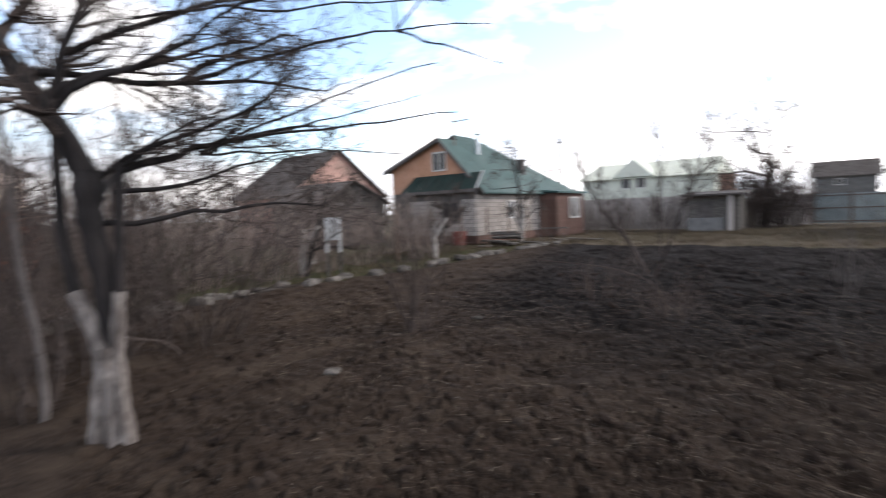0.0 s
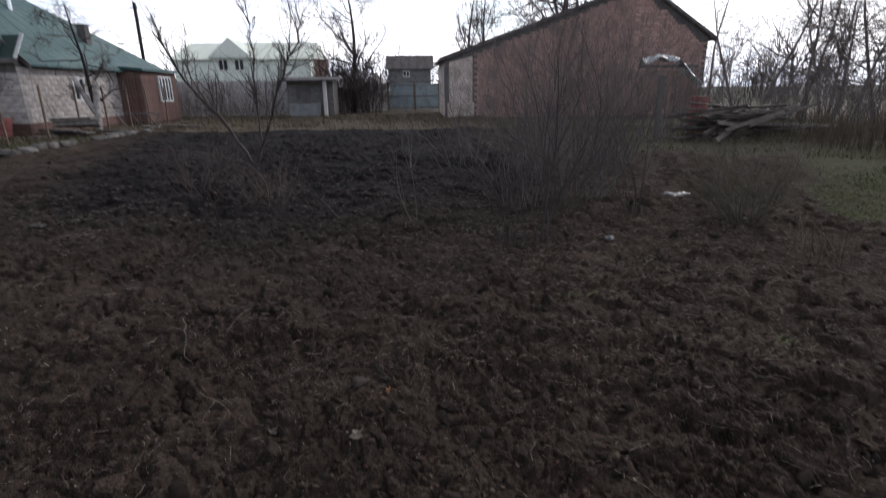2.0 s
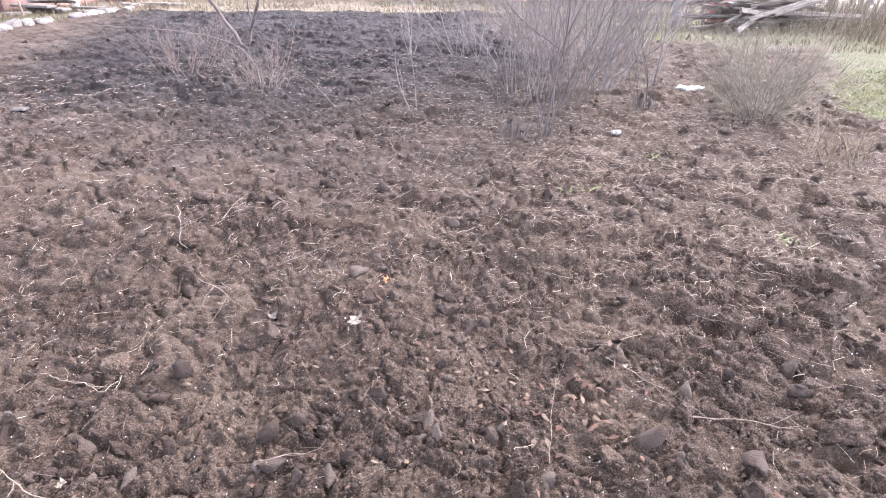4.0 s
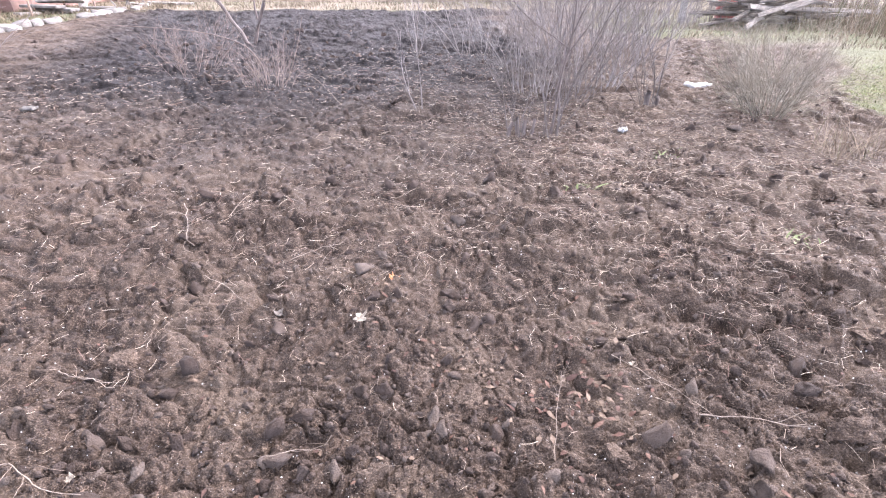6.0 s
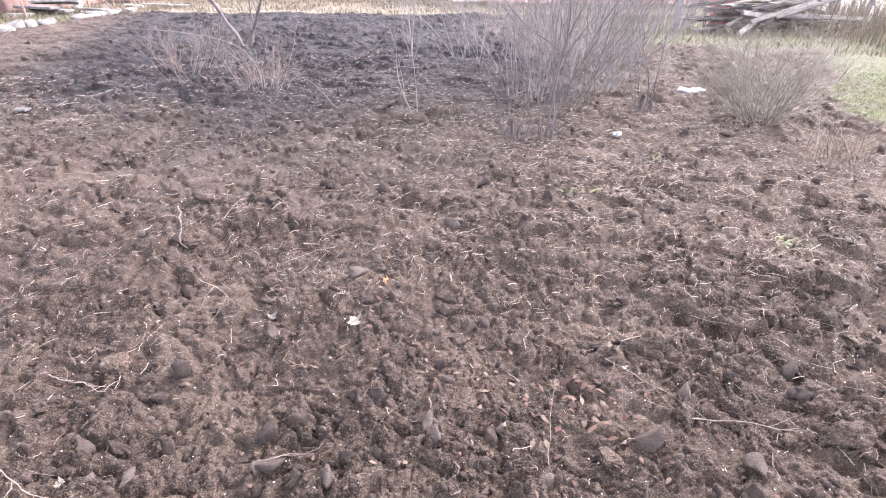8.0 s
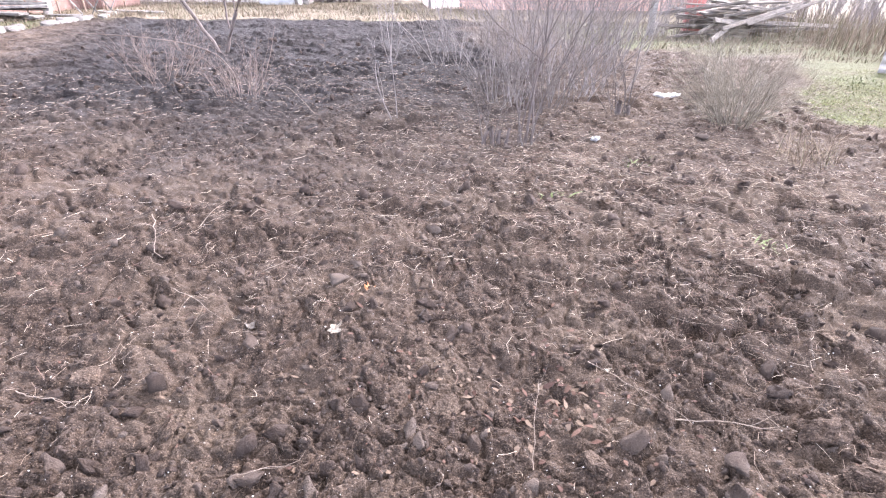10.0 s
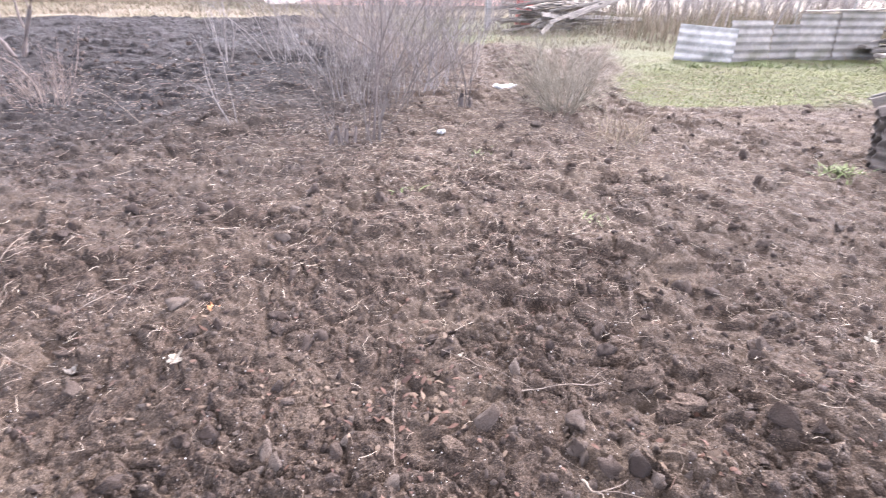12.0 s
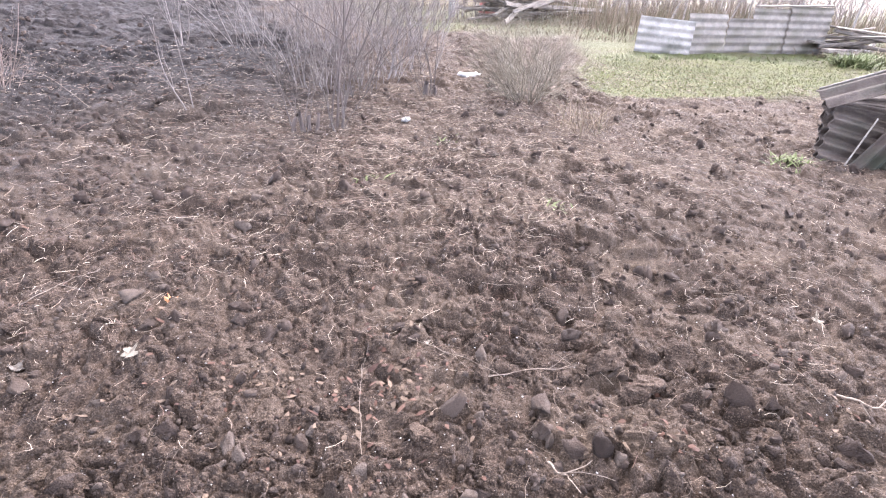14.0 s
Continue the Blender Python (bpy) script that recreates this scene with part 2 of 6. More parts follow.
M_CLOD = island_material("clod_soil", [(0.036, 0.0255, 0.0212), (0.048, 0.0345, 0.0288), (0.058, 0.043, 0.036), (0.041, 0.0292, 0.0245), (0.072, 0.0555, 0.047), (0.028, 0.0197, 0.0166)], fine=220, bump=1.0)
M_CLOD_ONE = soil_material("clod_soil_single", (0.026, 0.0178, 0.0138), (0.058, 0.041, 0.032), scale=14, fine=170, bump=1.0, bump_scale=0.02, rough=0.95, gloss=0.1, grainy=0.8, per_object=0.2, c=(0.07, 0.051, 0.039), c_scale=6)
M_STRAW = island_material("dry_straw", [(0.135, 0.102, 0.08), (0.215, 0.168, 0.135), (0.095, 0.07, 0.056), (0.125, 0.08, 0.064), (0.33, 0.277, 0.225), (0.17, 0.132, 0.105)])
M_THREAD = island_material("dull_rootlet", [(0.07, 0.052, 0.042), (0.11, 0.084, 0.068), (0.055, 0.039, 0.032), (0.16, 0.128, 0.102), (0.085, 0.058, 0.047)])
M_DEADLEAF = island_material("dead_leaf", [(0.045, 0.024, 0.018), (0.055, 0.032, 0.024), (0.07, 0.05, 0.037), (0.036, 0.02, 0.016), (0.06, 0.043, 0.032)])
M_GRASS = island_material("spring_grass", [(0.05, 0.06, 0.015), (0.06, 0.069, 0.018), (0.07, 0.073, 0.024), (0.052, 0.062, 0.016), (0.072, 0.068, 0.03), (0.06, 0.05, 0.028)])
M_DRYGRASS = island_material("dry_grass", [(0.1, 0.076, 0.054), (0.13, 0.102, 0.074), (0.075, 0.057, 0.04), (0.09, 0.067, 0.048), (0.06, 0.056, 0.032)])
M_TUFT = island_material("pale_straw", [(0.1, 0.074, 0.053), (0.14, 0.108, 0.08), (0.075, 0.055, 0.04), (0.07, 0.064, 0.034)])
M_STALK = material("dry_stalk", (0.085, 0.066, 0.054), (0.17, 0.138, 0.113), 20, fine=80, bump=0.3, gloss=0.1)
M_PEBBLE = island_material("pale_grit", [(0.13, 0.115, 0.105), (0.2, 0.185, 0.172), (0.09, 0.078, 0.07), (0.3, 0.28, 0.265)])
M_FARTWIG = material("far_twig", (0.13, 0.108, 0.1), (0.2, 0.168, 0.156), 3, fine=30, bump=0.0)
M_HEDGETWIG = material("hedge_twig", (0.16, 0.122, 0.108), (0.28, 0.225, 0.2), 3, fine=40, bump=0.0)
M_REDTWIG = material("red_weed_stem", (0.075, 0.054, 0.047), (0.13, 0.098, 0.084), 6, fine=50)


# ---- building helpers ----
def mesh_of(verts, faces, smooth=False):
    me = bpy.data.meshes.new("m")
    verts = np.asarray(verts, np.float32).reshape(-1, 3)
    if isinstance(faces, np.ndarray):
        n, k = faces.shape
        me.vertices.add(len(verts))
        me.vertices.foreach_set("co", verts.ravel())
        me.loops.add(n * k)
        me.loops.foreach_set("vertex_index", faces.astype(np.int32).ravel())
        me.polygons.add(n)
        me.polygons.foreach_set("loop_start", np.arange(0, n * k, k, dtype=np.int32))
        me.update(calc_edges=True)
    else:
        me.from_pydata(verts.tolist(), [], faces)
    if smooth:
        me.polygons.foreach_set("use_smooth", np.ones(len(me.polygons), bool))
    me.validate()
    return me


def put(name, me, mat, parent=None, label="", m=None):
    me.materials.clear()
    me.materials.append(mat)
    ob = new(name, me)
    if parent:
        ob.parent = parent
    if m is not None:
        ob.matrix_basis = m
    if label:
        ob["label"] = label
    return ob


def part(name, bm, mat, parent, label="", smooth=False):
    me = bpy.data.meshes.new("m")
    bm.to_mesh(me)
    bm.free()
    if smooth:
        me.polygons.foreach_set("use_smooth", np.ones(len(me.polygons), bool))
    return put(name, me, mat, parent, label)


def boxes(*list_of, bevel=0.0):
    """A bmesh of boxes (x0, y0, z0, x1, y1, z1)."""
    bm = bmesh.new()
    for x0, y0, z0, x1, y1, z1 in list_of:
        bmesh.ops.create_cube(bm, size=1.0, matrix=Matrix.LocRotScale(((x0 + x1) / 2, (y0 + y1) / 2, (z0 + z1) / 2), None, (abs(x1 - x0), abs(y1 - y0), abs(z1 - z0))))
    if bevel:
        bmesh.ops.bevel(bm, geom=list(bm.edges), offset=bevel, segments=1, affect="EDGES")
    return bm


def prism(outline, a, b, axis="y"):
    """A closed bmesh: an outline of (u, z) run from a to b along an axis."""
    bm = bmesh.new()
    place = (lambda u, z, s: (u, s, z)) if axis == "y" else (lambda u, z, s: (s, u, z))
    rows = [[bm.verts.new(place(u, z, s)) for u, z in outline] for s in (a, b)]
    n = len(outline)
    for i in range(n):
        bm.faces.new((rows[0][i], rows[0][(i + 1) % n], rows[1][(i + 1) % n], rows[1][i]))
    bm.faces.new(rows[0]), bm.faces.new(rows[1][::-1])
    bmesh.ops.recalc_face_normals(bm, faces=bm.faces)
    return bm


def thing(name, label, category, m=None, group="", kind=""):
    ob = tagged(new(name), label, category, group, kind)
    if m is not None:
        ob.matrix_basis = m
    return ob


def tubes(paths, sides=4):
    """One mesh arrays from many (points, radii) of equal length."""
    pts = np.array([p for p, _ in paths])
    rad = np.array([r for _, r in paths])
    n, k = rad.shape
    tan = np.gradient(pts, axis=1)
    tan /= np.linalg.norm(tan, axis=2, keepdims=True) + 1e-9
    ref = np.where(np.abs(tan[..., 2:]) > 0.9, [1.0, 0, 0], [0, 0, 1.0])
    u = np.cross(tan, ref)
    u /= np.linalg.norm(u, axis=2, keepdims=True) + 1e-9
    v = np.cross(tan, u)
    ang = np.arange(sides) * 2 * np.pi / sides
    ring = pts[:, :, None] + rad[:, :, None, None] * (u[:, :, None] * np.cos(ang)[:, None] + v[:, :, None] * np.sin(ang)[:, None])
    verts = ring.reshape(-1, 3)
    i, j, s = np.meshgrid(np.arange(n), np.arange(k - 1), np.arange(sides), indexing="ij")
    base = (i * k + j) * sides
    s2 = (s + 1) % sides
    faces = np.stack([base + s, base + s2, base + sides + s2, base + sides + s], -1).reshape(-1, 4)
    return verts, faces


def join(*arrays):
    verts, faces, n = [], [], 0
    for v, f in arrays:
        verts.append(v), faces.append(f + n)
        n += len(v)
    return np.concatenate(verts), np.concatenate(faces)


def grow(rng, start, way, length, radius, k=7, wiggle=0.12, lift=0.05, tip=0.35):
    """A limb: points and radii."""
    pts, way = [np.array(start, float)], np.array(way, float) / np.linalg.norm(way)
    for _ in range(k - 1):
        way = way + rng.normal(0, wiggle, 3) + (0, 0, lift)
        way /= np.linalg.norm(way)
        pts.append(pts[-1] + way * length / (k - 1))
    return np.array(pts), radius * np.linspace(1, tip, k)


def side_way(rng, way, spread):
    """A way that leaves the given one by about spread radians."""
    way = way / (np.linalg.norm(way) + 1e-9)
    r = rng.normal(0, 1, 3)
    r -= way * (r @ way)
    r /= np.linalg.norm(r) + 1e-9
    return way * np.cos(spread) + r * np.sin(spread)


def ramify(rng, limbs, levels, fine=0.0015):
    """levels: (children per limb, length ratio, radius ratio, spread, wiggle, lift, points) each. Returns the limbs of each level."""
    out, last = [], limbs
    for count, l_ratio, r_ratio, spread, wig, lift, k in levels:
        made = []
        for pts, rad in last:
            total = np.linalg.norm(np.diff(pts, axis=0), axis=1).sum()
            for c in range(count):
                f = rng.uniform(0.25, 1.0) if c else 1.0
                x = f * (len(pts) - 1)
                i = min(int(x), len(pts) - 2)
                p = pts[i] + (pts[i + 1] - pts[i]) * (x - i)
                way = side_way(rng, pts[i + 1] - pts[i], spread * rng.uniform(0.5, 1.3))
                made.append(grow(rng, p, way, total * l_ratio * rng.uniform(0.6, 1.25) * (1.15 - 0.4 * f), max(rad[i] * r_ratio, fine), k, wig, lift))
        out.append(made)
        last = made
    return out


def vnoise(x, y, scale, seed):
    """Smooth value noise in 0..1 on arrays."""
    x, y = x / scale, y / scale
    xi, yi = np.floor(x).astype(np.int64), np.floor(y).astype(np.int64)
    fx, fy = x - xi, y - yi
    fx, fy = fx * fx * (3 - 2 * fx), fy * fy * (3 - 2 * fy)

    def h(a, b):
        n = (a * 374761393 + b * 668265263 + seed * 974711) & 0xFFFFFFFF
        n = ((n ^ (n >> 13)) * 1274126177) & 0xFFFFFFFF
        return ((n ^ (n >> 16)) & 0xFFFF) / 65535.0

    return (h(xi, yi) * (1 - fx) + h(xi + 1, yi) * fx) * (1 - fy) + (h(xi, yi + 1) * (1 - fx) + h(xi + 1, yi + 1) * fx) * fy


def sstep(x, a, b):
    t = np.clip((x - a) / (b - a), 0, 1)
    return t * t * (3 - 2 * t)


def field_mask(x, y):
    """1 on the dug field, 0 on the ground round it."""
    wob = (vnoise(x, y, 1.1, 5) - 0.5) * 0.9
    left = sstep(x + wob * 0.6, -9.9 - 0.06 * np.maximum(y - 10, 0), -9.4 - 0.06 * np.maximum(y - 10, 0))
    far = 1 - sstep(y + wob, 19.6, 20.6)
    lawn = sstep(y + 0.28 * x + wob * 0.5 - 6.3, 0.0, 0.7) * sstep(x + wob * 0.5 - 0.7 * np.maximum(y - 5.2, 0), 4.1, 4.8)
    rough = sstep(x + wob - 0.12 * (y - 6), 3.2, 4.4) * sstep(y + 0.1 * x + 2 * wob, 11.5, 13.0)
    return left * far * (1 - np.maximum(lawn, rough))


def cells(x, y, scale, seed):
    """Broken lumps: per cell a random height and tilt, with creases between the cells. About -0.5..0.6."""
    x, y = x / scale, y / scale
    xi, yi = np.floor(x).astype(np.int64), np.floor(y).astype(np.int64)

    def h(a, b, s):
        n = (a * 374761393 + b * 668265263 + (seed * 31 + s) * 974711) & 0xFFFFFFFF
        n = ((n ^ (n >> 13)) * 1274126177) & 0xFFFFFFFF
        return ((n ^ (n >> 16)) & 0xFFFF) / 65535.0

    f1, f2, val = np.full(x.shape, 9.0), np.full(x.shape, 9.0), np.zeros(x.shape)
    for i in (-1, 0, 1):
        for j in (-1, 0, 1):
            cx, cy = xi + i, yi + j
            dx, dy = x - cx - h(cx, cy, 1), y - cy - h(cx, cy, 2)
            d = dx * dx + dy * dy
            v = h(cx, cy, 3) ** 1.5 + dx * (h(cx, cy, 4) - 0.5) * 1.6 + dy * (h(cx, cy, 5) - 0.5) * 1.6
            closer = d < f1
            f2 = np.where(closer, f1, np.minimum(f2, d))
            val = np.where(closer, v, val)
            f1 = np.where(closer, d, f1)
    crease = sstep(np.sqrt(f2) - np.sqrt(f1), 0.0, 0.3)
    return val * crease - 0.22 * (1 - crease)


def outer_dug(x, y):
    """1 on the part farther out, darker and coarse, 0 on the raked part with litter."""
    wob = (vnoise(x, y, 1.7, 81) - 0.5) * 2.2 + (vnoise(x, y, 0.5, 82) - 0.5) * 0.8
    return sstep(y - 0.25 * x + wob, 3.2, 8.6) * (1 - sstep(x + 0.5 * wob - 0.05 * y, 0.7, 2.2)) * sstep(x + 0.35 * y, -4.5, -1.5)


# deep spade holes: x, y, radius, depth
PITS = [(1.30, 1.80, 0.06, 0.13), (1.18, 1.90, 0.06, 0.07), (-0.07, 3.2, 0.11, 0.09), (0.12, 3.1, 0.1, 0.07), (-0.74, 2.2, 0.07, 0.07), (1.36, 1.1, 0.05, 0.06), (-0.45, 4.85, 0.12, 0.06), (2.6, 3.1, 0.12, 0.05)]


def ground_z(x, y):
    """Height of the ground: dug clods on the field, gentle swells elsewhere."""
    x, y = np.asarray(x, float), np.asarray(y, float)
    m = field_mask(x, y)
    near = np.hypot(x, y) < 40
    wx = x + 0.16 * vnoise(x, y, 0.21, 31) + 0.05 * vnoise(x, y, 0.06, 33)
    wy = y + 0.16 * vnoise(x, y, 0.21, 32) + 0.05 * vnoise(x, y, 0.06, 34)
    big = (vnoise(wx, wy, 1.6, 1) - 0.5) * 0.08 + (vnoise(wx, wy, 0.45, 6) - 0.5) * 0.075
    outer = outer_dug(x, y)
    lumps = (1 + 0.7 * outer) * cells(wx, wy, 0.21, 2) * 0.048 * (0.25 + vnoise(x, y, 0.9, 35)) + cells(wx, wy, 0.085, 3) * 0.023 * (0.2 + 1.3 * vnoise(x, y, 0.35, 36)) + cells(x, y, 0.028, 4) * 0.009
    fine = (vnoise(x, y, 0.045, 11) - 0.5) * 0.016 + (vnoise(x, y, 0.018, 5) - 0.5) * 0.011
    turf = (vnoise(x, y, 1.3, 8) - 0.5) * 0.08 + (vnoise(x, y, 0.2, 9) - 0.5) * 0.02
    pits = sum(d * np.exp(-((x - px) ** 2 + (y - py) ** 2) / r ** 2) for px, py, r, d in PITS)
    return np.where(near, m * (big + lumps + fine - 0.01 - pits) + (1 - m) * turf, 0.0)


# ---- ground: one sheet to the horizon ----
def build_ground():
    turn = np.concatenate([np.arange(-80, -54, 0.4), np.arange(-54, 80, 0.21), np.arange(80, 96, 0.6), np.arange(96, 280, 3.0)])
    a = np.radians(90 - turn)
    rings = [0.001, 0.15, 0.3, 0.45, 0.6, 0.75, 0.85]
    while rings[-1] < 24:
        q = rings[-1]
        rings.append(q + (min(0.00153 * (q * q + 1.9), 0.032) if q < 12 else 0.06))
    r = np.concatenate([rings, np.geomspace(25, 4000, 40)])
    rr, aa = np.meshgrid(r, a, indexing="ij")
    x, y = rr * np.cos(aa), rr * np.sin(aa)
    # calm trodden soil underfoot and behind, where the sheet is coarse
    calm = np.maximum(np.maximum(sstep(turn, 92, 99), 1 - sstep(turn, -80, -77))[None, :], 1 - sstep(rr, 0.55, 0.9))
    z = ground_z(x, y) * (1 - 0.9 * calm)
    verts = np.stack([x, y, z], -1).reshape(-1, 3)
    n, k = len(r), len(a)
    i, j = np.meshgrid(np.arange(n - 1), np.arange(k), indexing="ij")
    j2 = (j + 1) % k
    quads = np.stack([i * k + j, (i + 1) * k + j, (i + 1) * k + j2, i * k + j2], -1).reshape(-1, 4)
    me = mesh_of(verts, quads[:, ::-1].copy(), smooth=True)
    att = me.attributes.new("dug", "FLOAT", "POINT")
    att.data.foreach_set("value", field_mask(x, y).ravel().astype(np.float32))
    dry = me.attributes.new("dry", "FLOAT", "POINT")
    dry.data.foreach_set("value", (sstep(y, 19, 21) * (1 - sstep(y, 40, 60)) * (0.45 + 0.55 * vnoise(x, y, 2.5, 85))).ravel().astype(np.float32))
    dark_att = me.attributes.new("outer", "FLOAT", "POINT")
    dark_att.data.foreach_set("value", outer_dug(x, y).ravel().astype(np.float32))
    m = material("soil_and_turf", (0.0198, 0.0132, 0.0102), (0.0462, 0.0318, 0.0243), 14, fine=170, bump=1.0, c=(0.063, 0.046, 0.035), c_scale=1.7, bump_scale=0.024, grainy=0.8, rough=0.95, gloss=0.14)
    nt = m.node_tree
    hsv = next(q for q in nt.nodes if q.bl_idname == "ShaderNodeHueSaturation")
    soil = hsv.inputs["Color"].links[0].from_socket
    tc = next(q for q in nt.nodes if q.bl_idname == "ShaderNodeTexCoord")
    soil = pale_grains(nt, soil, tc.outputs["Object"])
    # the part farther out is coloured darker and less brown
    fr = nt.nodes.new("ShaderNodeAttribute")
    fr.attribute_name = "outer"
    dark_mix = nt.nodes.new("ShaderNodeMix")
    dark_mix.data_type, dark_mix.blend_type = "RGBA", "MULTIPLY"
    dark_mix.inputs["B"].default_value = (0.38, 0.45, 0.6, 1)
    nt.links.new(fr.outputs["Fac"], dark_mix.inputs["Factor"]), nt.links.new(soil, dark_mix.inputs["A"])
    soil = dark_mix.outputs["Result"]
    turf = nt.nodes.new("ShaderNodeTexNoise")
    turf.inputs["Scale"].default_value, turf.inputs["Detail"].default_value = 0.9, 9
    nt.links.new(tc.outputs["Object"], turf.inputs["Vector"])
    rp = nt.nodes.new("ShaderNodeValToRGB")
    e = rp.color_ramp.elements
    e[0].position, e[0].color = 0.3, (0.034, 0.038, 0.015, 1)
    e[1].position, e[1].color = 0.66, (0.05, 0.041, 0.027, 1)
    mid = e.new(0.5)
    mid.color = (0.043, 0.045, 0.018, 1)
    nt.links.new(turf.outputs["Fac"], rp.inputs["Fac"])
    at = nt.nodes.new("ShaderNodeAttribute")
    at.attribute_name = "dug"
    mx = nt.nodes.new("ShaderNodeMix")
    mx.data_type = "RGBA"
    nt.links.new(at.outputs["Fac"], mx.inputs["Factor"])
    dr = nt.nodes.new("ShaderNodeAttribute")
    dr.attribute_name = "dry"
    straw = nt.nodes.new("ShaderNodeMix")
    straw.data_type = "RGBA"
    straw.inputs["B"].default_value = (0.115, 0.09, 0.065, 1)
    nt.links.new(dr.outputs["Fac"], straw.inputs["Factor"]), nt.links.new(rp.outputs["Color"], straw.inputs["A"])
    nt.links.new(straw.outputs["Result"], mx.inputs["A"]), nt.links.new(soil, mx.inputs["B"])
    nt.links.new(mx.outputs["Result"], hsv.inputs["Color"])
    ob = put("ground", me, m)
    tagged(ob, "dark brown dug field, darker and coarse farther out, with turf round it", "ground", kind="structure")


build_ground()


# ---- parts shared by buildings ----
def window(parent, m, w, h, mat=M_WHITE, bars=1, label="white-framed window"):
    """A window in its own plane (x across, z up, facing -y), with frame and panes."""
    bm = boxes((-w / 2, -0.05, 0, -w / 2 + 0.07, 0.05, h), (w / 2 - 0.07, -0.05, 0, w / 2, 0.05, h), (-w / 2 + 0.07, -0.05, 0, w / 2 - 0.07, 0.05, 0.07), (-w / 2 + 0.07, -0.05, h - 0.07, w / 2 - 0.07, 0.05, h))
    win = part("window", bm, mat, parent, label)
    win.matrix_basis = m
    step = w / (bars + 1)
    for i in range(bars):
        x = -w / 2 + step * (i + 1)
        part("glazing_bar", boxes((x - 0.04, -0.045, 0.07, x + 0.04, 0.045, h - 0.07)), mat, win)
    for i in range(bars + 1):
        x0 = -w / 2 + step * i + 0.05
        part("pane", boxes((x0, -0.012, 0.06, x0 + step - 0.1, 0.0, h - 0.06)), M_GLASS, win)
    return win


def courses(parent, mat, origin, along, length, height, bw, bh, gap=0.012, limit=300, holes=()):
    """Bricks as pieces on a wall face: origin and along are in the parent's space; the face looks to the right of along."""
    along = Vector(along).normalized()
    out = along.cross(Vector((0, 0, 1)))
    bm = boxes((0, 0, 0, bw - gap, 0.03, bh - gap), bevel=0.005)
    me = bpy.data.meshes.new("brick")
    bm.to_mesh(me)
    bm.free()
    me.materials.append(mat)
    bm = boxes((0, 0, 0, bw / 2 - gap, 0.03, bh - gap), bevel=0.005)
    half = bpy.data.meshes.new("brick")
    bm.to_mesh(half)
    bm.free()
    half.materials.append(mat)
    turn = Matrix((( along.x, -out.x, 0), (along.y, -out.y, 0), (0, 0, 1))).to_4x4()
    rng, made = random.Random(3), 0
    for r in range(int(height / bh)):
        shift = (r % 2) * bw / 2
        for c in range(int(length / bw) + 1):
            u = c * bw - shift
            if u < -0.01 or u + bw > length + 0.02:
                if (u < -0.01 or u + bw / 2 <= length + 0.02) and made < limit:
                    made += 1
                    ob = new("brick", half)
                    ob.parent = parent
                    ob.matrix_basis = Matrix.Translation(Vector(origin) + along * max(u, 0) + out * 0.014 + Vector((0, 0, r * bh))) @ turn
                continue
            if any(a < u + bw / 2 < b and lo < (r + 0.5) * bh < hi for a, b, lo, hi in holes):
                continue
            if made >= limit:
                return
            made += 1
            ob = new("brick", me)
            ob.parent = parent
            p = Vector(origin) + along * u + out * (0.012 + rng.uniform(0, 0.008)) + Vector((0, 0, r * bh))
            ob.matrix_basis = Matrix.Translation(p) @ turn


def slab(p00, p10, p11, p01, thick=0.06):
    """A bmesh slab from four corners, thickened downwards."""
    bm = bmesh.new()
    top = [bm.verts.new(p) for p in (p00, p10, p11, p01)]
    low = [bm.verts.new(Vector(p) - Vector((0, 0, thick))) for p in (p00, p10, p11, p01)]
    bm.faces.new(top), bm.faces.new(low[::-1])
    for i in range(4):
        bm.faces.new((top[i], low[i], low[(i + 1) % 4], top[(i + 1) % 4]))
    bmesh.ops.recalc_face_normals(bm, faces=bm.faces)
    return bm


def seamed(parent, p00, p10, p11, p01, mat, n, name="roof", label="", thick=0.06, rib=0.03):
    """A roof plane (eave p00-p10, ridge p01-p11) with standing seams that run up it."""
    ob = part(name, slab(p00, p10, p11, p01, thick), mat, parent, label)
    a, b, c, d = (Vector(p) for p in (p00, p10, p11, p01))
    up = (b - a).cross(d - a).normalized()
    if up.z < 0:
        up = -up
    for i in range(n + 1):
        f = i / n
        lo, hi = a.lerp(b, f), d.lerp(c, f)
        side = (b - a).normalized() * 0.015
        bm = bmesh.new()
        vs = [bm.verts.new(p) for p in (lo - side, lo + side, hi + side, hi - side, lo - side + up * rib, lo + side + up * rib, hi + side + up * rib, hi - side + up * rib)]
        for q in ((4, 5, 6, 7), (0, 1, 5, 4), (1, 2, 6, 5), (2, 3, 7, 6), (3, 0, 4, 7)):
            bm.faces.new([vs[k] for k in q])
        bmesh.ops.recalc_face_normals(bm, faces=bm.faces)
        part("seam", bm, mat, ob)
    return ob


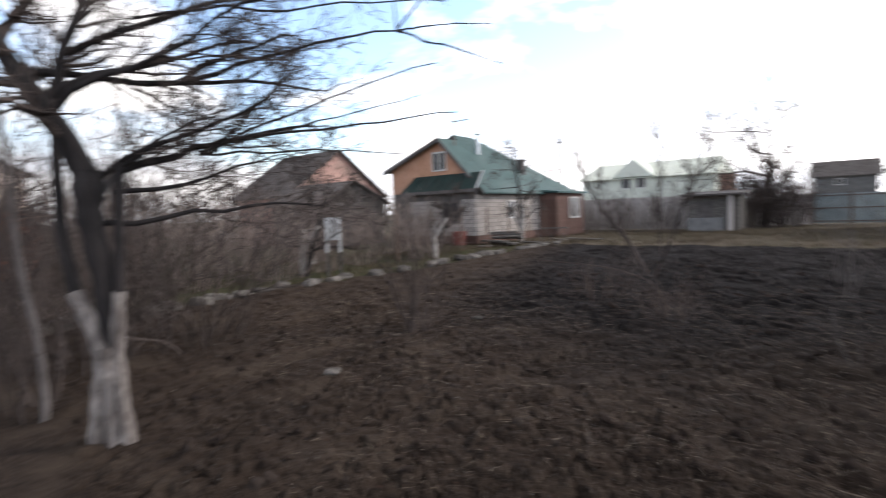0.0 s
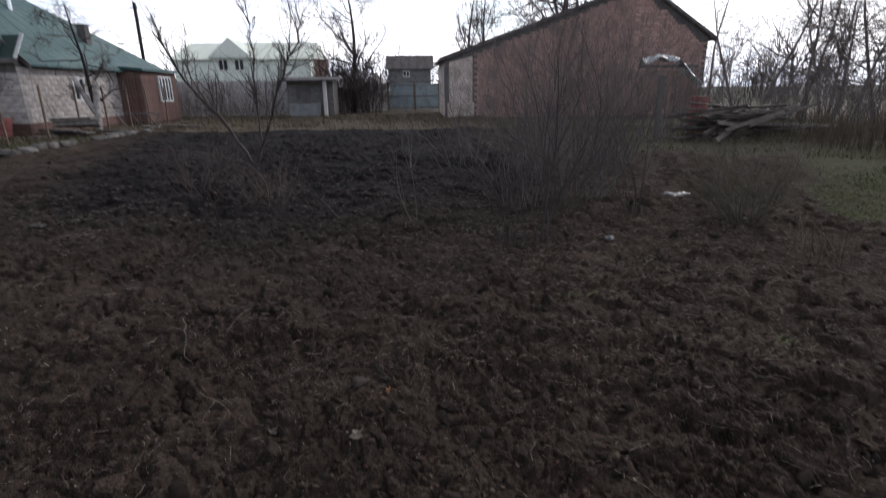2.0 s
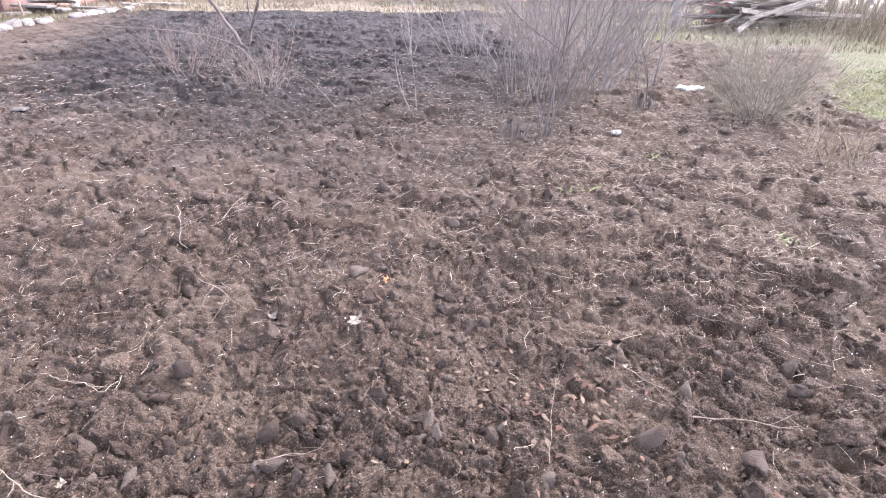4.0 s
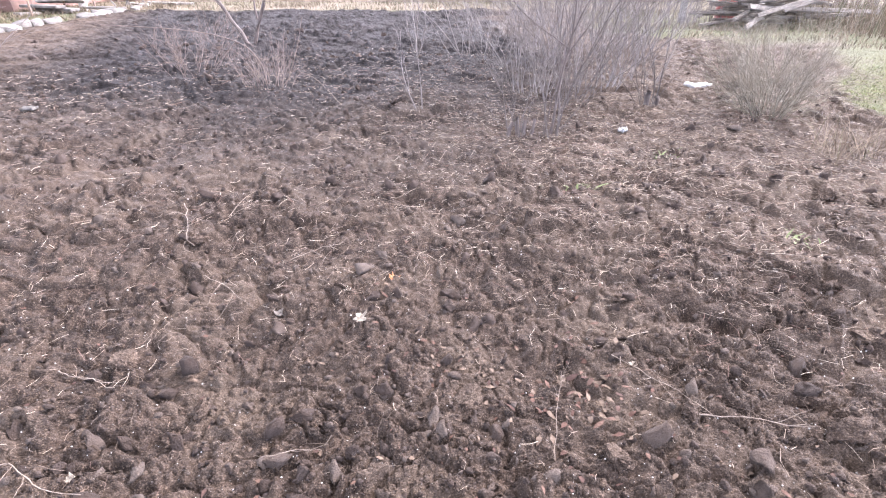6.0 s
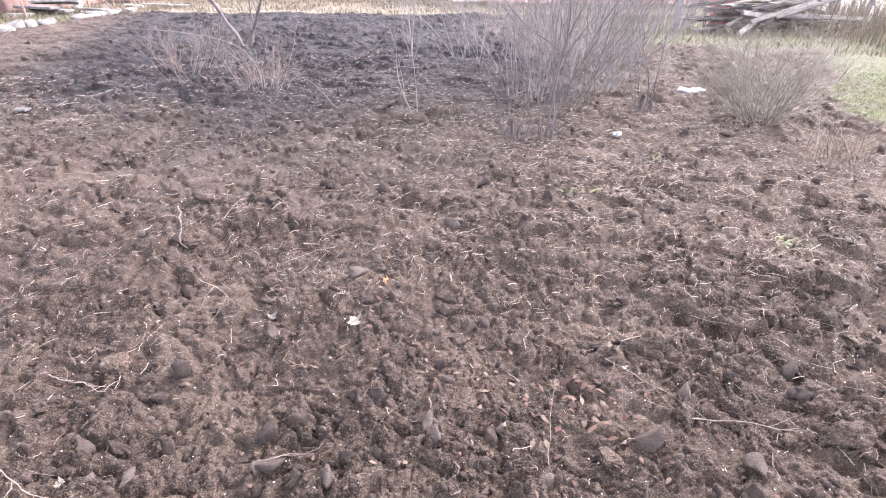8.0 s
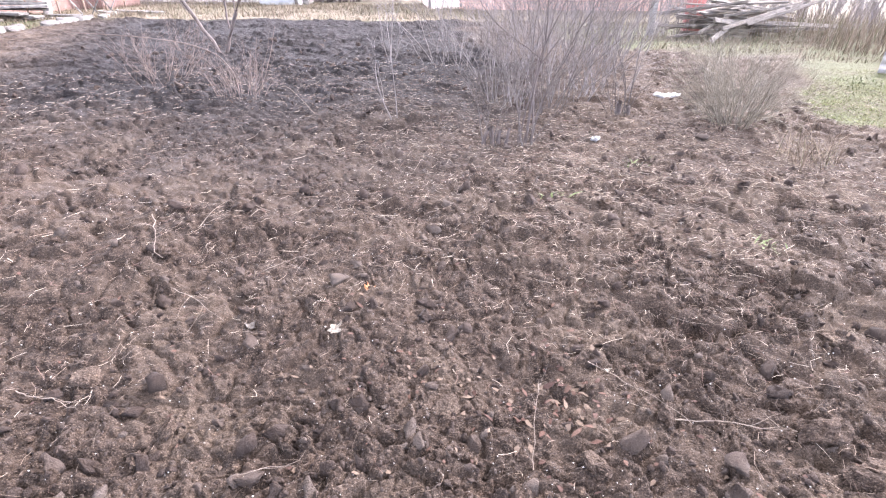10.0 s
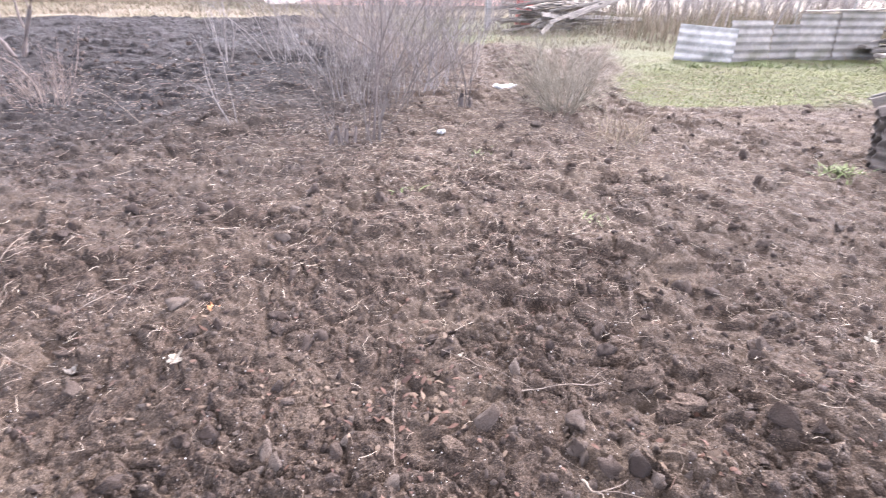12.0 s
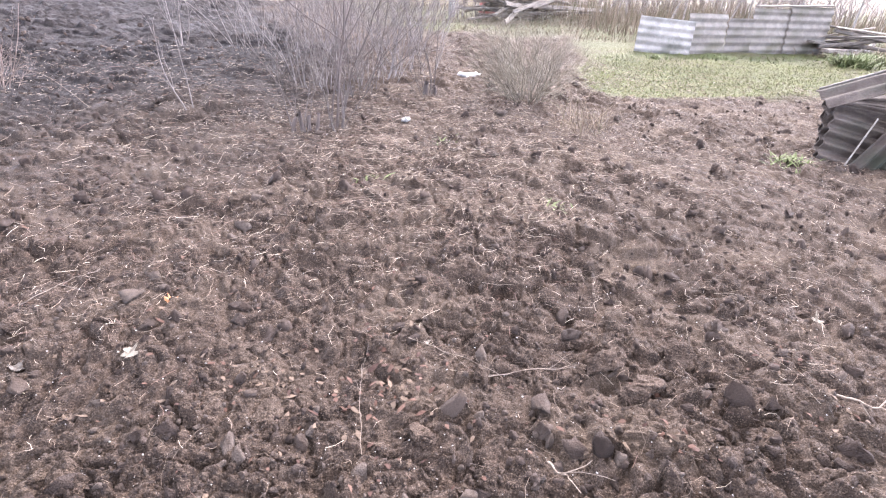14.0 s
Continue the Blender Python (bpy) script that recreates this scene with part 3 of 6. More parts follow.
# ---- house with the green roof ----
def build_house():
    X0, X1, Y0, Y1, E, R, EL, XM = -19.3, -13.6, 20.0, 30.2, 2.6, 5.2, 3.9, -15.9
    h = thing("house", "single-storey pale block house with peach gable and green metal roof", "house")
    walls = part("wall", boxes((X0, Y0 + 0.3, 0, X0 + 0.3, Y1, EL), (X1 - 0.3, Y0 + 0.3, 0, X1, Y1, E), (X0 + 0.3, Y1 - 0.3, 0, X1 - 0.3, Y1, E), (X0, Y0, 0, X1, Y0 + 0.3, E)), M_MORTAR, h, "pale silicate block wall")
    part("gable", prism([(X0, E), (X1, E), (XM, R - 0.1), (X0, EL)], Y0 - 0.06, Y0 + 0.2), M_PEACH, h, "peach plastered gable")
    part("plinth", boxes((X1 - 0.2, Y0, 0, X1 + 0.05, Y1, 0.42), (X0, Y0 - 0.05, 0, X1 - 0.2, Y0 + 0.1, 0.42)), M_BROWN, h, "dark brown plinth")
    window(h, pose(XM - 0.15, Y0 - 0.07, 3.6), 0.85, 0.95)
    window(h, pose(X1 + 0.03, 22.6, 1.15, 0, 0, 90), 0.8, 0.9)
    o = 0.35
    lo = E - 0.18
    YS, YH, RB = Y0 + 1.3, Y0 + 3.0, R + 0.34
    XB = XM - 0.34 * (X1 + o - XM) / (R - lo)
    seamed(h, (X1 + o, Y0 - o, lo), (X1 + o, YS, lo), (XM, YS, R), (XM, Y0 - o, R), M_GREEN, 2, label="green painted metal roof slope", rib=0.005)
    seamed(h, (X1 + o, YS + 0.01, lo), (X1 + o, Y1 + o, lo), (XB, YH, RB), (XB, YS + 0.01, RB), M_GREEN, 9, label="green painted metal roof slope", rib=0.005)
    seamed(h, (X0 - o, Y0 - o, EL - 0.1), (X0 - o, YS, EL - 0.1), (XM, YS, R), (XM, Y0 - o, R), M_GREEN, 2, rib=0.005)
    seamed(h, (X0 - o, YS + 0.01, EL - 0.1), (X0 - o, Y1 + o, EL - 0.1), (XB, YH, RB), (XB, YS + 0.01, RB), M_GREEN, 9, rib=0.005)
    part("hip", slab((X1 + o, Y1 + o, lo), (X0 - o, Y1 + o, EL - 0.1), (XB, YH, RB), (XB + 0.01, YH, RB), 0.06), M_GREEN, h, "hipped end of the roof")
    part("step_gable", prism([(X0, EL), (XM, R - 0.3), (X1 - 0.3, E), (XB, RB - 0.08)], YS + 0.06, YS + 0.2), M_ROOFD, h, "dark boarded step between the two roof parts")
    for sgn in (-1, 1):
        a, b = (XM, R + 0.02), ((X1 + o, lo + 0.02) if sgn > 0 else (X0 - o, EL - 0.08))
        part("bargeboard", prism([a, b, (b[0], b[1] - 0.2), (a[0], a[1] - 0.2)], Y0 - o - 0.04, Y0 - o), M_ROOFD, h)
    flue = part("flue", boxes((XM + 0.55, 22.1, R - 0.75, XM + 0.73, 22.28, R + 0.3), bevel=0.05), M_ZINC, h, "zinc flue pipe")
    part("cowl", boxes((XM + 0.5, 22.05, R + 0.3, XM + 0.78, 22.33, R + 0.37), bevel=0.03), M_ZINC, flue)
    ch = part("chimney", boxes((X1 - 1.0, 25.0, R - 2.2, X1 - 0.65, 25.35, R - 0.95), bevel=0.02), M_ROOFD, h, "soot-dark chimney stack")
    part("chimney_cap", boxes((X1 - 1.05, 24.95, R - 0.95, X1 - 0.6, 25.4, R - 0.88)), M_ROOFD, ch)
    ant = part("antenna", boxes((XM + 0.3, 20.6, R - 0.6, XM + 0.34, 20.64, R + 0.95)), M_METAL, h, "thin roof antenna")
    part("antenna_boom", boxes((XM + 0.1, 20.6, R + 0.82, XM + 1.2, 20.63, R + 0.85)), M_METAL, ant)
    for i in range(4):
        part("antenna_rod", boxes((XM + 0.2 + 0.28 * i, 20.35, R + 0.83, XM + 0.22 + 0.28 * i, 20.88, R + 0.85)), M_METAL, ant)
    # porch before the gable
    px0, px1, py = -17.6, -13.6, 19.4
    porch = part("porch", boxes((px0, py, 0, px1, py + 0.25, 2.55), (px0, py + 0.25, 0, px0 + 0.25, Y0 - 0.05, 2.55), (px1 - 0.25, py + 0.25, 0, px1, Y0 - 0.05, 2.55)), M_MORTAR, h, "pale block porch wall")
    seamed(h, (px0 - 0.3, py - 0.3, 2.6), (px1 + 0.3, py - 0.3, 2.6), (px1 + 0.1, Y0 - 0.08, 3.4), (px0, Y0 - 0.08, 3.4), M_DKGREEN, 8, "porch_roof", "dark green porch roof")
    part("fascia", boxes((px0 - 0.3, py - 0.34, 2.45, px1 + 0.3, py - 0.3, 2.6)), M_ROOFD, h)
    part("flashing", slab((px1 + 0.24, py - 0.34, 2.63), (px1 + 0.36, py - 0.34, 2.63), (px1 + 0.18, Y0 - 0.1, 3.45), (px1 + 0.06, Y0 - 0.1, 3.45), 0.04), M_ZINC, h, "zinc flashing along the porch roof edge")
    part("plinth", boxes((px0, py - 0.04, 0, px1 + 0.05, py - 0.002, 0.42), (px1 + 0.002, py - 0.002, 0, px1 + 0.05, Y0, 0.42)), M_BROWN, h)
    window(h, pose(-15.0, py - 0.02, 1.05), 1.0, 1.0, M_ROOFD)
    courses(porch, M_WBRICK, (px0, py, 0.44), (1, 0, 0), px1 - px0, 1.85, 0.4, 0.19, holes=[(2.0, 3.2, 0.5, 1.7)])
    courses(porch, M_WBRICK, (px1, py, 0.44), (0, 1, 0), 0.6, 2.05, 0.4, 0.19)
    courses(walls, M_WBRICK, (X1, Y0, 0.44), (0, 1, 0), 5.7, 2.0, 0.4, 0.19, holes=[(2.15, 3.05, 0.7, 1.6)])
    # brown boarded annex
    ax0, ax1, ay0, ay1 = -13.6, -12.6, 25.7, 29.3
    part("annex", boxes((ax0, ay0, 0, ax1, ay1, 2.4)), M_MORTAR, h, "annex core")
    part("annex_roof", slab((ax0, ay0 - 0.2, 2.62), (ax1 + 0.25, ay0 - 0.2, 2.5), (ax1 + 0.25, ay1 + 0.2, 2.5), (ax0, ay1 + 0.2, 2.62), 0.1), M_GREEN, h)
    bd = 0.144
    me = bpy.data.meshes.new("board")
    bm = boxes((0, 0, 0, bd - 0.012, 0.025, 2.38), bevel=0.006)
    bm.to_mesh(me)
    bm.free()
    me.materials.append(M_BROWN)
    for i in range(7):
        ob = new("board", me)
        ob.parent, ob.matrix_basis = h, pose(ax0 + i * bd, ay0 - 0.03, 0.02)
    for i in range(25):
        ob = new("board", me)
        ob.parent, ob.matrix_basis = h, pose(ax1 + 0.03, ay0 + i * bd, 0.02, 0, 0, 90)
    window(h, pose(ax1 + 0.06, 27.9, 1.0, 0, 0, 90), 1.3, 1.2, bars=3)


build_house()


def simple_house(name, label, x0, x1, y0, y1, eave, ridge, wall, roof, axis="x", wins=(), hip=0.0, m=None, over=0.3, seams=10, gable=None):
    """A house whose ridge runs along an axis. wins: (x, z, w, h) on the front (y0)."""
    h = thing(name, label, "house" if "house" in name else "shed", m)
    part("wall", boxes((x0, y0, 0, x1, y0 + 0.2, eave), (x0, y1 - 0.2, 0, x1, y1, eave), (x0, y0 + 0.2, 0, x0 + 0.2, y1 - 0.2, eave), (x1 - 0.2, y0 + 0.2, 0, x1, y1 - 0.2, eave)), wall, h)
    if axis == "x":
        ym, lo = (y0 + y1) / 2, eave - 0.1
        for ys, ye in ((y0 - over, ym), (y1 + over, ym)):
            seamed(h, (x0 - over, ys, lo), (x1 + over, ys, lo), (x1 + over - hip, ye, ridge), (x0 - over + hip, ye, ridge), roof, seams)
        for xs in (x0, x1 - 0.15):
            part("gable", prism([(y0, eave), (y1, eave), (ym, ridge - 0.08)], xs, xs + 0.15, "x"), gable or wall, h)
    else:
        xm, lo = (x0 + x1) / 2, eave - 0.1
        for xs, xe in ((x0 - over, xm), (x1 + over, xm)):
            seamed(h, (xs, y0 - over, lo), (xs, y1 + over, lo), (xe, y1 + over, ridge), (xe, y0 - over, ridge), roof, seams)
        for ys in (y0, y1 - 0.15):
            part("gable", prism([(x0, eave), (x1, eave), (xm, ridge - 0.08)], ys, ys + 0.15), gable or wall, h)
    for x, z, w, hh in wins:
        window(h, pose(x, y0 - 0.02, z), w, hh)
    return h


# far pale green house behind the back fence
far = simple_house("far_house", "pale green two-storey house with light roof and small dark windows", -19.7, -8.6, 46, 54, 4.1, 5.6, M_LGREEN, M_LGREEN, "x", [(-15.7, 3.1, 0.8, 0.95), (-14.4, 3.1, 0.8, 0.95)], hip=0.4)
part("dormer", prism([(-16.8, 4.1), (-13.2, 4.1), (-15.0, 5.65)], 45.6, 49), M_LGREEN, far, "front dormer gable")
part("chimney", boxes((-8.6, 48, 0, -7.6, 49, 4.0)), M_RBRICK, far, "red brick stack")
# small dark shed behind the gate
simple_house("far_shed", "small dark weathered shed with low roof behind the gate", -2.6, 1.7, 56, 60, 3.6, 4.9, M_GREY, M_ROOFD, "x", [(-0.8, 2.7, 0.7, 0.6)], seams=6)
# neighbour with the red gable
simple_house("neighbour_house", "dark-roofed house with a red brick gable end", -30.5, -25.2, 17.5, 25, 2.9, 5.7, M_RBRICK, M_ROOFD, "x", seams=8, gable=M_RBRICK, m=Matrix.Translation((0, 0, 0)))
simple_house("grey_shed", "long low dark garden shed with weathered board walls", -24.5, -20.6, 16, 20.5, 2.3, 3.4, M_WOOD, M_ROOFD, "x", seams=6)
# orange cabin and beige house at the far side
simple_house("orange_cabin", "orange timber cabin wall behind bare bushes", -25, -19.4, -2.5, 4.5, 2.0, 2.7, M_ORANGE, M_ROOFD, "x", seams=6)
simple_house("beige_house", "beige house with a dark roof among bare trees", -36, -29, -2, 6.5, 4.0, 6.0, M_PLASTER, M_ROOFD, "x", seams=6)


# ---- brick barn ----
def build_barn():
    b = thing("barn", "wide brick barn with lopsided slate roof and plastered corner", "barn", pose(0, 28.0, 0))
    WL, WR, XR, L, EL, ER, R = 1.6, 15.3, 11.5, 7.0, 2.95, 3.85, 6.45
    part("wall", boxes((WL, 0.3, 0, WL + 0.3, L, EL), (WR - 0.3, 0.3, 0, WR, L, ER), (WL + 0.3, L - 0.3, 0, WR - 0.3, L, EL)), M_PLASTER, b, "worn beige plaster side wall")
    gab = part("gable_wall", prism([(WL, 0), (WR, 0), (WR, ER), (XR, R - 0.1), (WL, EL)], 0, 0.3), M_MORTAR, b, "weathered red brick gable wall")
    part("back_gable", prism([(WL, EL), (WR, EL), (WR, ER), (XR, R - 0.1)], L - 0.3, L), M_MORTAR, b)
    o = 0.3
    for s, W, E in ((-1, WL, EL), (1, WR, ER)):
        seamed(b, (W + s * o, -o, E - 0.02), (W + s * o, L + o, E - 0.02), (XR, L + o, R), (XR, -o, R), M_ROOFD, 10, label="dark slate roof slope", thick=0.13)
    bw, bh = 0.3, 0.14
    me = bpy.data.meshes.new("brick")
    bm = boxes((0, -0.02, 0, bw - 0.014, 0.01, bh - 0.014), bevel=0.004)
    bm.to_mesh(me)
    bm.free()
    me.materials.append(M_RBRICK)
    rows = []
    for r in range(46):
        z = r * bh
        for c in range(50):
            u = WL + 1.5 + c * bw - (r % 2) * bw / 2
            edge = EL + (R - EL) * (u - WL) / (XR - WL) if u + bw / 2 < XR else ER + (R - ER) * (WR - u - bw) / (WR - XR)
            if u < WL + 1.45 or u + bw > WR or z + bh > edge - 0.22:
                continue
            rows.append((u, z))
    near = [q for q in rows if q[0] > 11.2 and q[1] > 2.2][:300]
    chosen = set(near)
    for u, z in near:
        ob = new("brick", me)
        ob.parent, ob.matrix_basis = gab, pose(u, 0, z)
    rest = boxes(*[(u, -0.02, z, u + bw - 0.014, 0.01, z + bh - 0.014) for u, z in rows if (u, z) not in chosen])
    tagged(part("brickwork", rest, M_RBRICK, gab), kind="stuff")
    part("plaster_panel", prism([(WL + 0.2, 0), (WL + 1.42, 0), (WL + 1.42, EL + 0.1), (WL + 0.2, EL - 0.2)], -0.035, -0.002), M_PLASTER, b, "pale worn plaster panel")
    part("plaster_base", boxes((WL + 0.1, -0.12, 0, WL + 1.5, -0.04, 0.75), bevel=0.02), M_PLASTER, b)
    # no real shutter: a dark strip painted in for shadow at the corner
    part("shutter", boxes((WL - 0.05, -0.06, 1.0, WL + 0.16, -0.002, 2.55), bevel=0.01), M_ROOFD, b, "dark strip for the shaded slot at the wall corner")
    # plain block added for the dark lump on the ridge, not a vent
    part("vent_pipe", boxes((XR + 0.05, 0.5, R - 0.3, XR + 0.45, 0.9, R + 0.5), bevel=0.06), M_BARK, b, "dark stub on the ridge")


build_barn()


# ---- back fence, gate, outhouse ----
def build_fence(x0, x1, y0, y1, height, mat, label, name="fence"):
    """Vertical boards on two rails between posts."""
    n = math.hypot(x1 - x0, y1 - y0)
    m = Matrix.Translation((x0, y0, 0)) @ Matrix.Rotation(math.atan2(y1 - y0, x1 - x0), 4, "Z")
    f = thing(name, label, "fence", m)
    for i in range(int(n / 2.4) + 1):
        part("post", boxes((i * 2.4, 0.03, 0, i * 2.4 + 0.09, 0.12, height + 0.05)), M_METAL, f)
    for z in (0.35, height - 0.35):
        part("rail", boxes((0, 0.0, z, n, 0.03, z + 0.08)), M_WOOD, f)
    me = bpy.data.meshes.new("board")
    bm = boxes((0, -0.025, 0.06, 0.155, 0, height), bevel=0.006)
    bm.to_mesh(me)
    bm.free()
    me.materials.append(mat)
    rng = random.Random(int(n * 10))
    for i in range(int(n / 0.16)):
        ob = new("board", me)
        ob.parent, ob.matrix_basis = f, pose(i * 0.16, 0, rng.uniform(-0.04, 0.03))
    return f


build_fence(-14.2, -6.9, 33.0, 33.5, 2.05, M_FENCE, "tall grey weathered board fence along the back")
build_fence(-4.6, -1.9, 36.5, 38.0, 1.9, M_FENCE, "dark board fence beside the gate")


def build_gate():
    g = thing("gate", "pale blue-grey double sheet-metal gate between dark posts", "gate", pose(-1.85, 38.2, 0))
    for x in (0.0, 1.85, 3.62):
        part("post", boxes((x - 0.06, -0.06, 0, x + 0.06, 0.06, 2.0 if x != 1.85 else 1.95)), M_METAL, g)
    for x in (0.08, 1.93):
        leaf = part("gate_leaf", boxes((x, 0, 0.12, x + 1.68, 0.03, 1.85)), M_TEAL, g)
        for z in (0.2, 0.98, 1.72):
            part("rail", boxes((x, -0.04, z, x + 1.68, -0.002, z + 0.05)), M_METAL, leaf)


build_gate()


def build_outhouse():
    o = thing("outhouse", "grey low lean-to outhouse with dark opening and pale post", "shed", pose(-7.3, 31.3, 0))
    part("wall", boxes((0, 0.1, 0, 2.6, 0.2, 2.0), (0, 0.2, 0, 0.1, 2, 2.0), (2.5, 0.2, 0, 2.6, 2.0, 2.0)), M_WOOD, o)
    part("roof", slab((-0.3, -0.5, 2.05), (2.9, -0.5, 2.05), (2.9, 2.2, 2.25), (-0.3, 2.2, 2.25), 0.09), M_ROOFD, o)
    part("post", boxes((2.1, -0.4, 0, 2.3, -0.2, 1.95), bevel=0.03), M_FENCE, o)
    part("door", boxes((0.5, 0.05, 0, 1.3, 0.1, 1.7)), M_ROOFD, o)
    part("low_wall", boxes((0.1, -0.35, 0, 1.9, -0.15, 0.75), bevel=0.02), M_GREY, o)


build_outhouse()


def build_pole():
    p = thing("utility_pole", "dark wooden power pole with a small lamp arm", "utility pole", pose(-18.2, 38, 0))
    part("pole", boxes((-0.09, -0.09, 0, 0.09, 0.09, 7.1), bevel=0.03), M_BARK, p)
    for k, (ex, ey, ez) in enumerate([(2.2, -15.5, -1.5), (-30, 20, 0.3), (40, 25, 0.0)]):
        s = np.linspace(0, 1, 24)[:, None]
        line = np.array([0, -0.14, 6.75]) + np.array([ex, ey, ez]) * s - np.array([0, 0, 1.4]) * s * (1 - s)
        put("wire", mesh_of(*tubes([(line, np.full(24, 0.011))], 4)), M_METAL, p, "thin sagging wire")
    part("crossarm", boxes((-0.22, -0.16, 6.72, 0.22, -0.1, 6.8)), M_BARK, p)
    arm = part("lamp_arm", boxes((-1.2, -0.03, 4.6, -0.12, 0.03, 4.66)), M_METAL, p)
    part("lamp_head", boxes((-1.5, -0.1, 4.52, -1.1, 0.1, 4.66), bevel=0.03), M_ZINC, arm)


build_pole()


# ---- garden edge before the house: stones, posts ----
def build_edge():
    rng = random.Random(8)
    for i in range(50):
        y = 0.4 + i * 0.46 + rng.uniform(-0.1, 0.1)
        if rng.random() < 0.3:
            continue
        x = -9.75 - 0.06 * max(y - 10, 0) + rng.uniform(-0.2, 0.2) + 0.25 * max(3.5 - y, 0)
        bm = bmesh.new()
        bmesh.ops.create_icosphere(bm, subdivisions=2, radius=0.5)
        s = (rng.uniform(0.25, 0.5), rng.uniform(0.3, 0.55), rng.uniform(0.14, 0.26))
        for v in bm.verts:
            v.co = v.co.normalized() * 0.5 * (1 + 0.25 * noise.noise(v.co * 2.5 + Vector((i, 0, 0))))
            v.co = Vector((max(-0.4, min(0.4, v.co.x)) * s[0] * 1.2, v.co.y * s[1] * 1.2, max(-0.3, min(0.3, v.co.z)) * s[2] * 1.6))
        me = bpy.data.meshes.new("m")
        bm.to_mesh(me)
        bm.free()
        ob = put("edging_stone", me, M_STONE, m=pose(x, y, 0.03, rng.uniform(-12, 12), rng.uniform(-12, 12), rng.uniform(-30, 30)))
        tagged(ob, "rough pale stone lying along the field edge", "stone", "field edging stones")
    for i in range(9):
        y = 12.0 + i * 1.9
        p = thing("fence_post", "thin rusty metal garden fence post", "post", pose(-11.6 - 0.05 * (y - 12), y, 0, rng.uniform(-2, 2), rng.uniform(-2, 2), 0), "garden fence posts")
        part("pipe", boxes((-0.03, -0.03, 0, 0.03, 0.03, 1.7), bevel=0.012), M_METAL, p)
        part("wire", boxes((-0.004, 0.03, 1.3, 0.004, 1.88, 1.308)), M_METAL, p)
    # slabs and boards heaped by the house corner
    for i in range(7):
        b = put("stacked_slab", bpy.data.meshes.new("m"), M_STONE)
        bm = boxes((-0.7, -0.2, 0, 0.7, 0.2, 0.08), bevel=0.015)
        bm.to_mesh(b.data)
        bm.free()
        b.matrix_basis = pose(-12.0 + rng.uniform(-0.3, 0.3), 19.3 + rng.uniform(-0.5, 0.5), 0.02 + i * 0.085, 0, rng.uniform(-2, 2), rng.uniform(-25, 25))
        tagged(b, "pale flat slab in a loose stack by the house", "slab", "stacked slabs")


build_edge()


# ---- trees and shrubs ----
def tree_thing(name, label, limbs, levels, seed, m=None, bark=M_BARK, twig=M_TWIG, group="", category="tree", sides=(7, 4, 3, 3), fine=0.0015):
    """trunk: the given limbs and the first level; crown: the finer levels."""
    rng = np.random.default_rng(seed)
    made = ramify(rng, limbs, levels, fine)
    t = thing(name, label, category, m, group)
    for l in limbs:
        put("trunk" if len(limbs) < 4 else "stem", mesh_of(*tubes([l], sides[0]), smooth=True), bark, t)
    for i, level in enumerate(made):
        if level:
            put("branchwork" if i == 0 else "crown", mesh_of(*tubes(level, sides[min(i + 1, 3)]), smooth=True), bark if i == 0 else twig, t)
    return t


def bare_tree(name, label, x, y, height, seed, spread=0.6, radius=None, group="", twigs=6, stems=1, lean=0.08, bark=M_BARK, twig=M_TWIG, fine=0.008):
    rng = np.random.default_rng(seed)
    limbs = []
    for _ in range(stems):
        limbs.append(grow(rng, (rng.normal(0, 0.1 * (stems > 1)), rng.normal(0, 0.1 * (stems > 1)), -0.1), (rng.normal(0, lean), rng.normal(0, lean), 1), height * rng.uniform(0.72, 0.88), radius or height * 0.016, 9, 0.07, 0.06, 0.2))
    levels = [(16, 0.42, 0.5, spread * 1.4, 0.26, 0.03, 6), (8, 0.5, 0.55, 0.85, 0.3, 0.03, 4), (twigs, 0.5, 0.6, 0.85, 0.3, 0.02, 3)]
    return tree_thing(name, label, limbs, levels, seed + 1, pose(x, y, 0), bark, twig, group, sides=(8, 5, 3, 3), fine=fine)


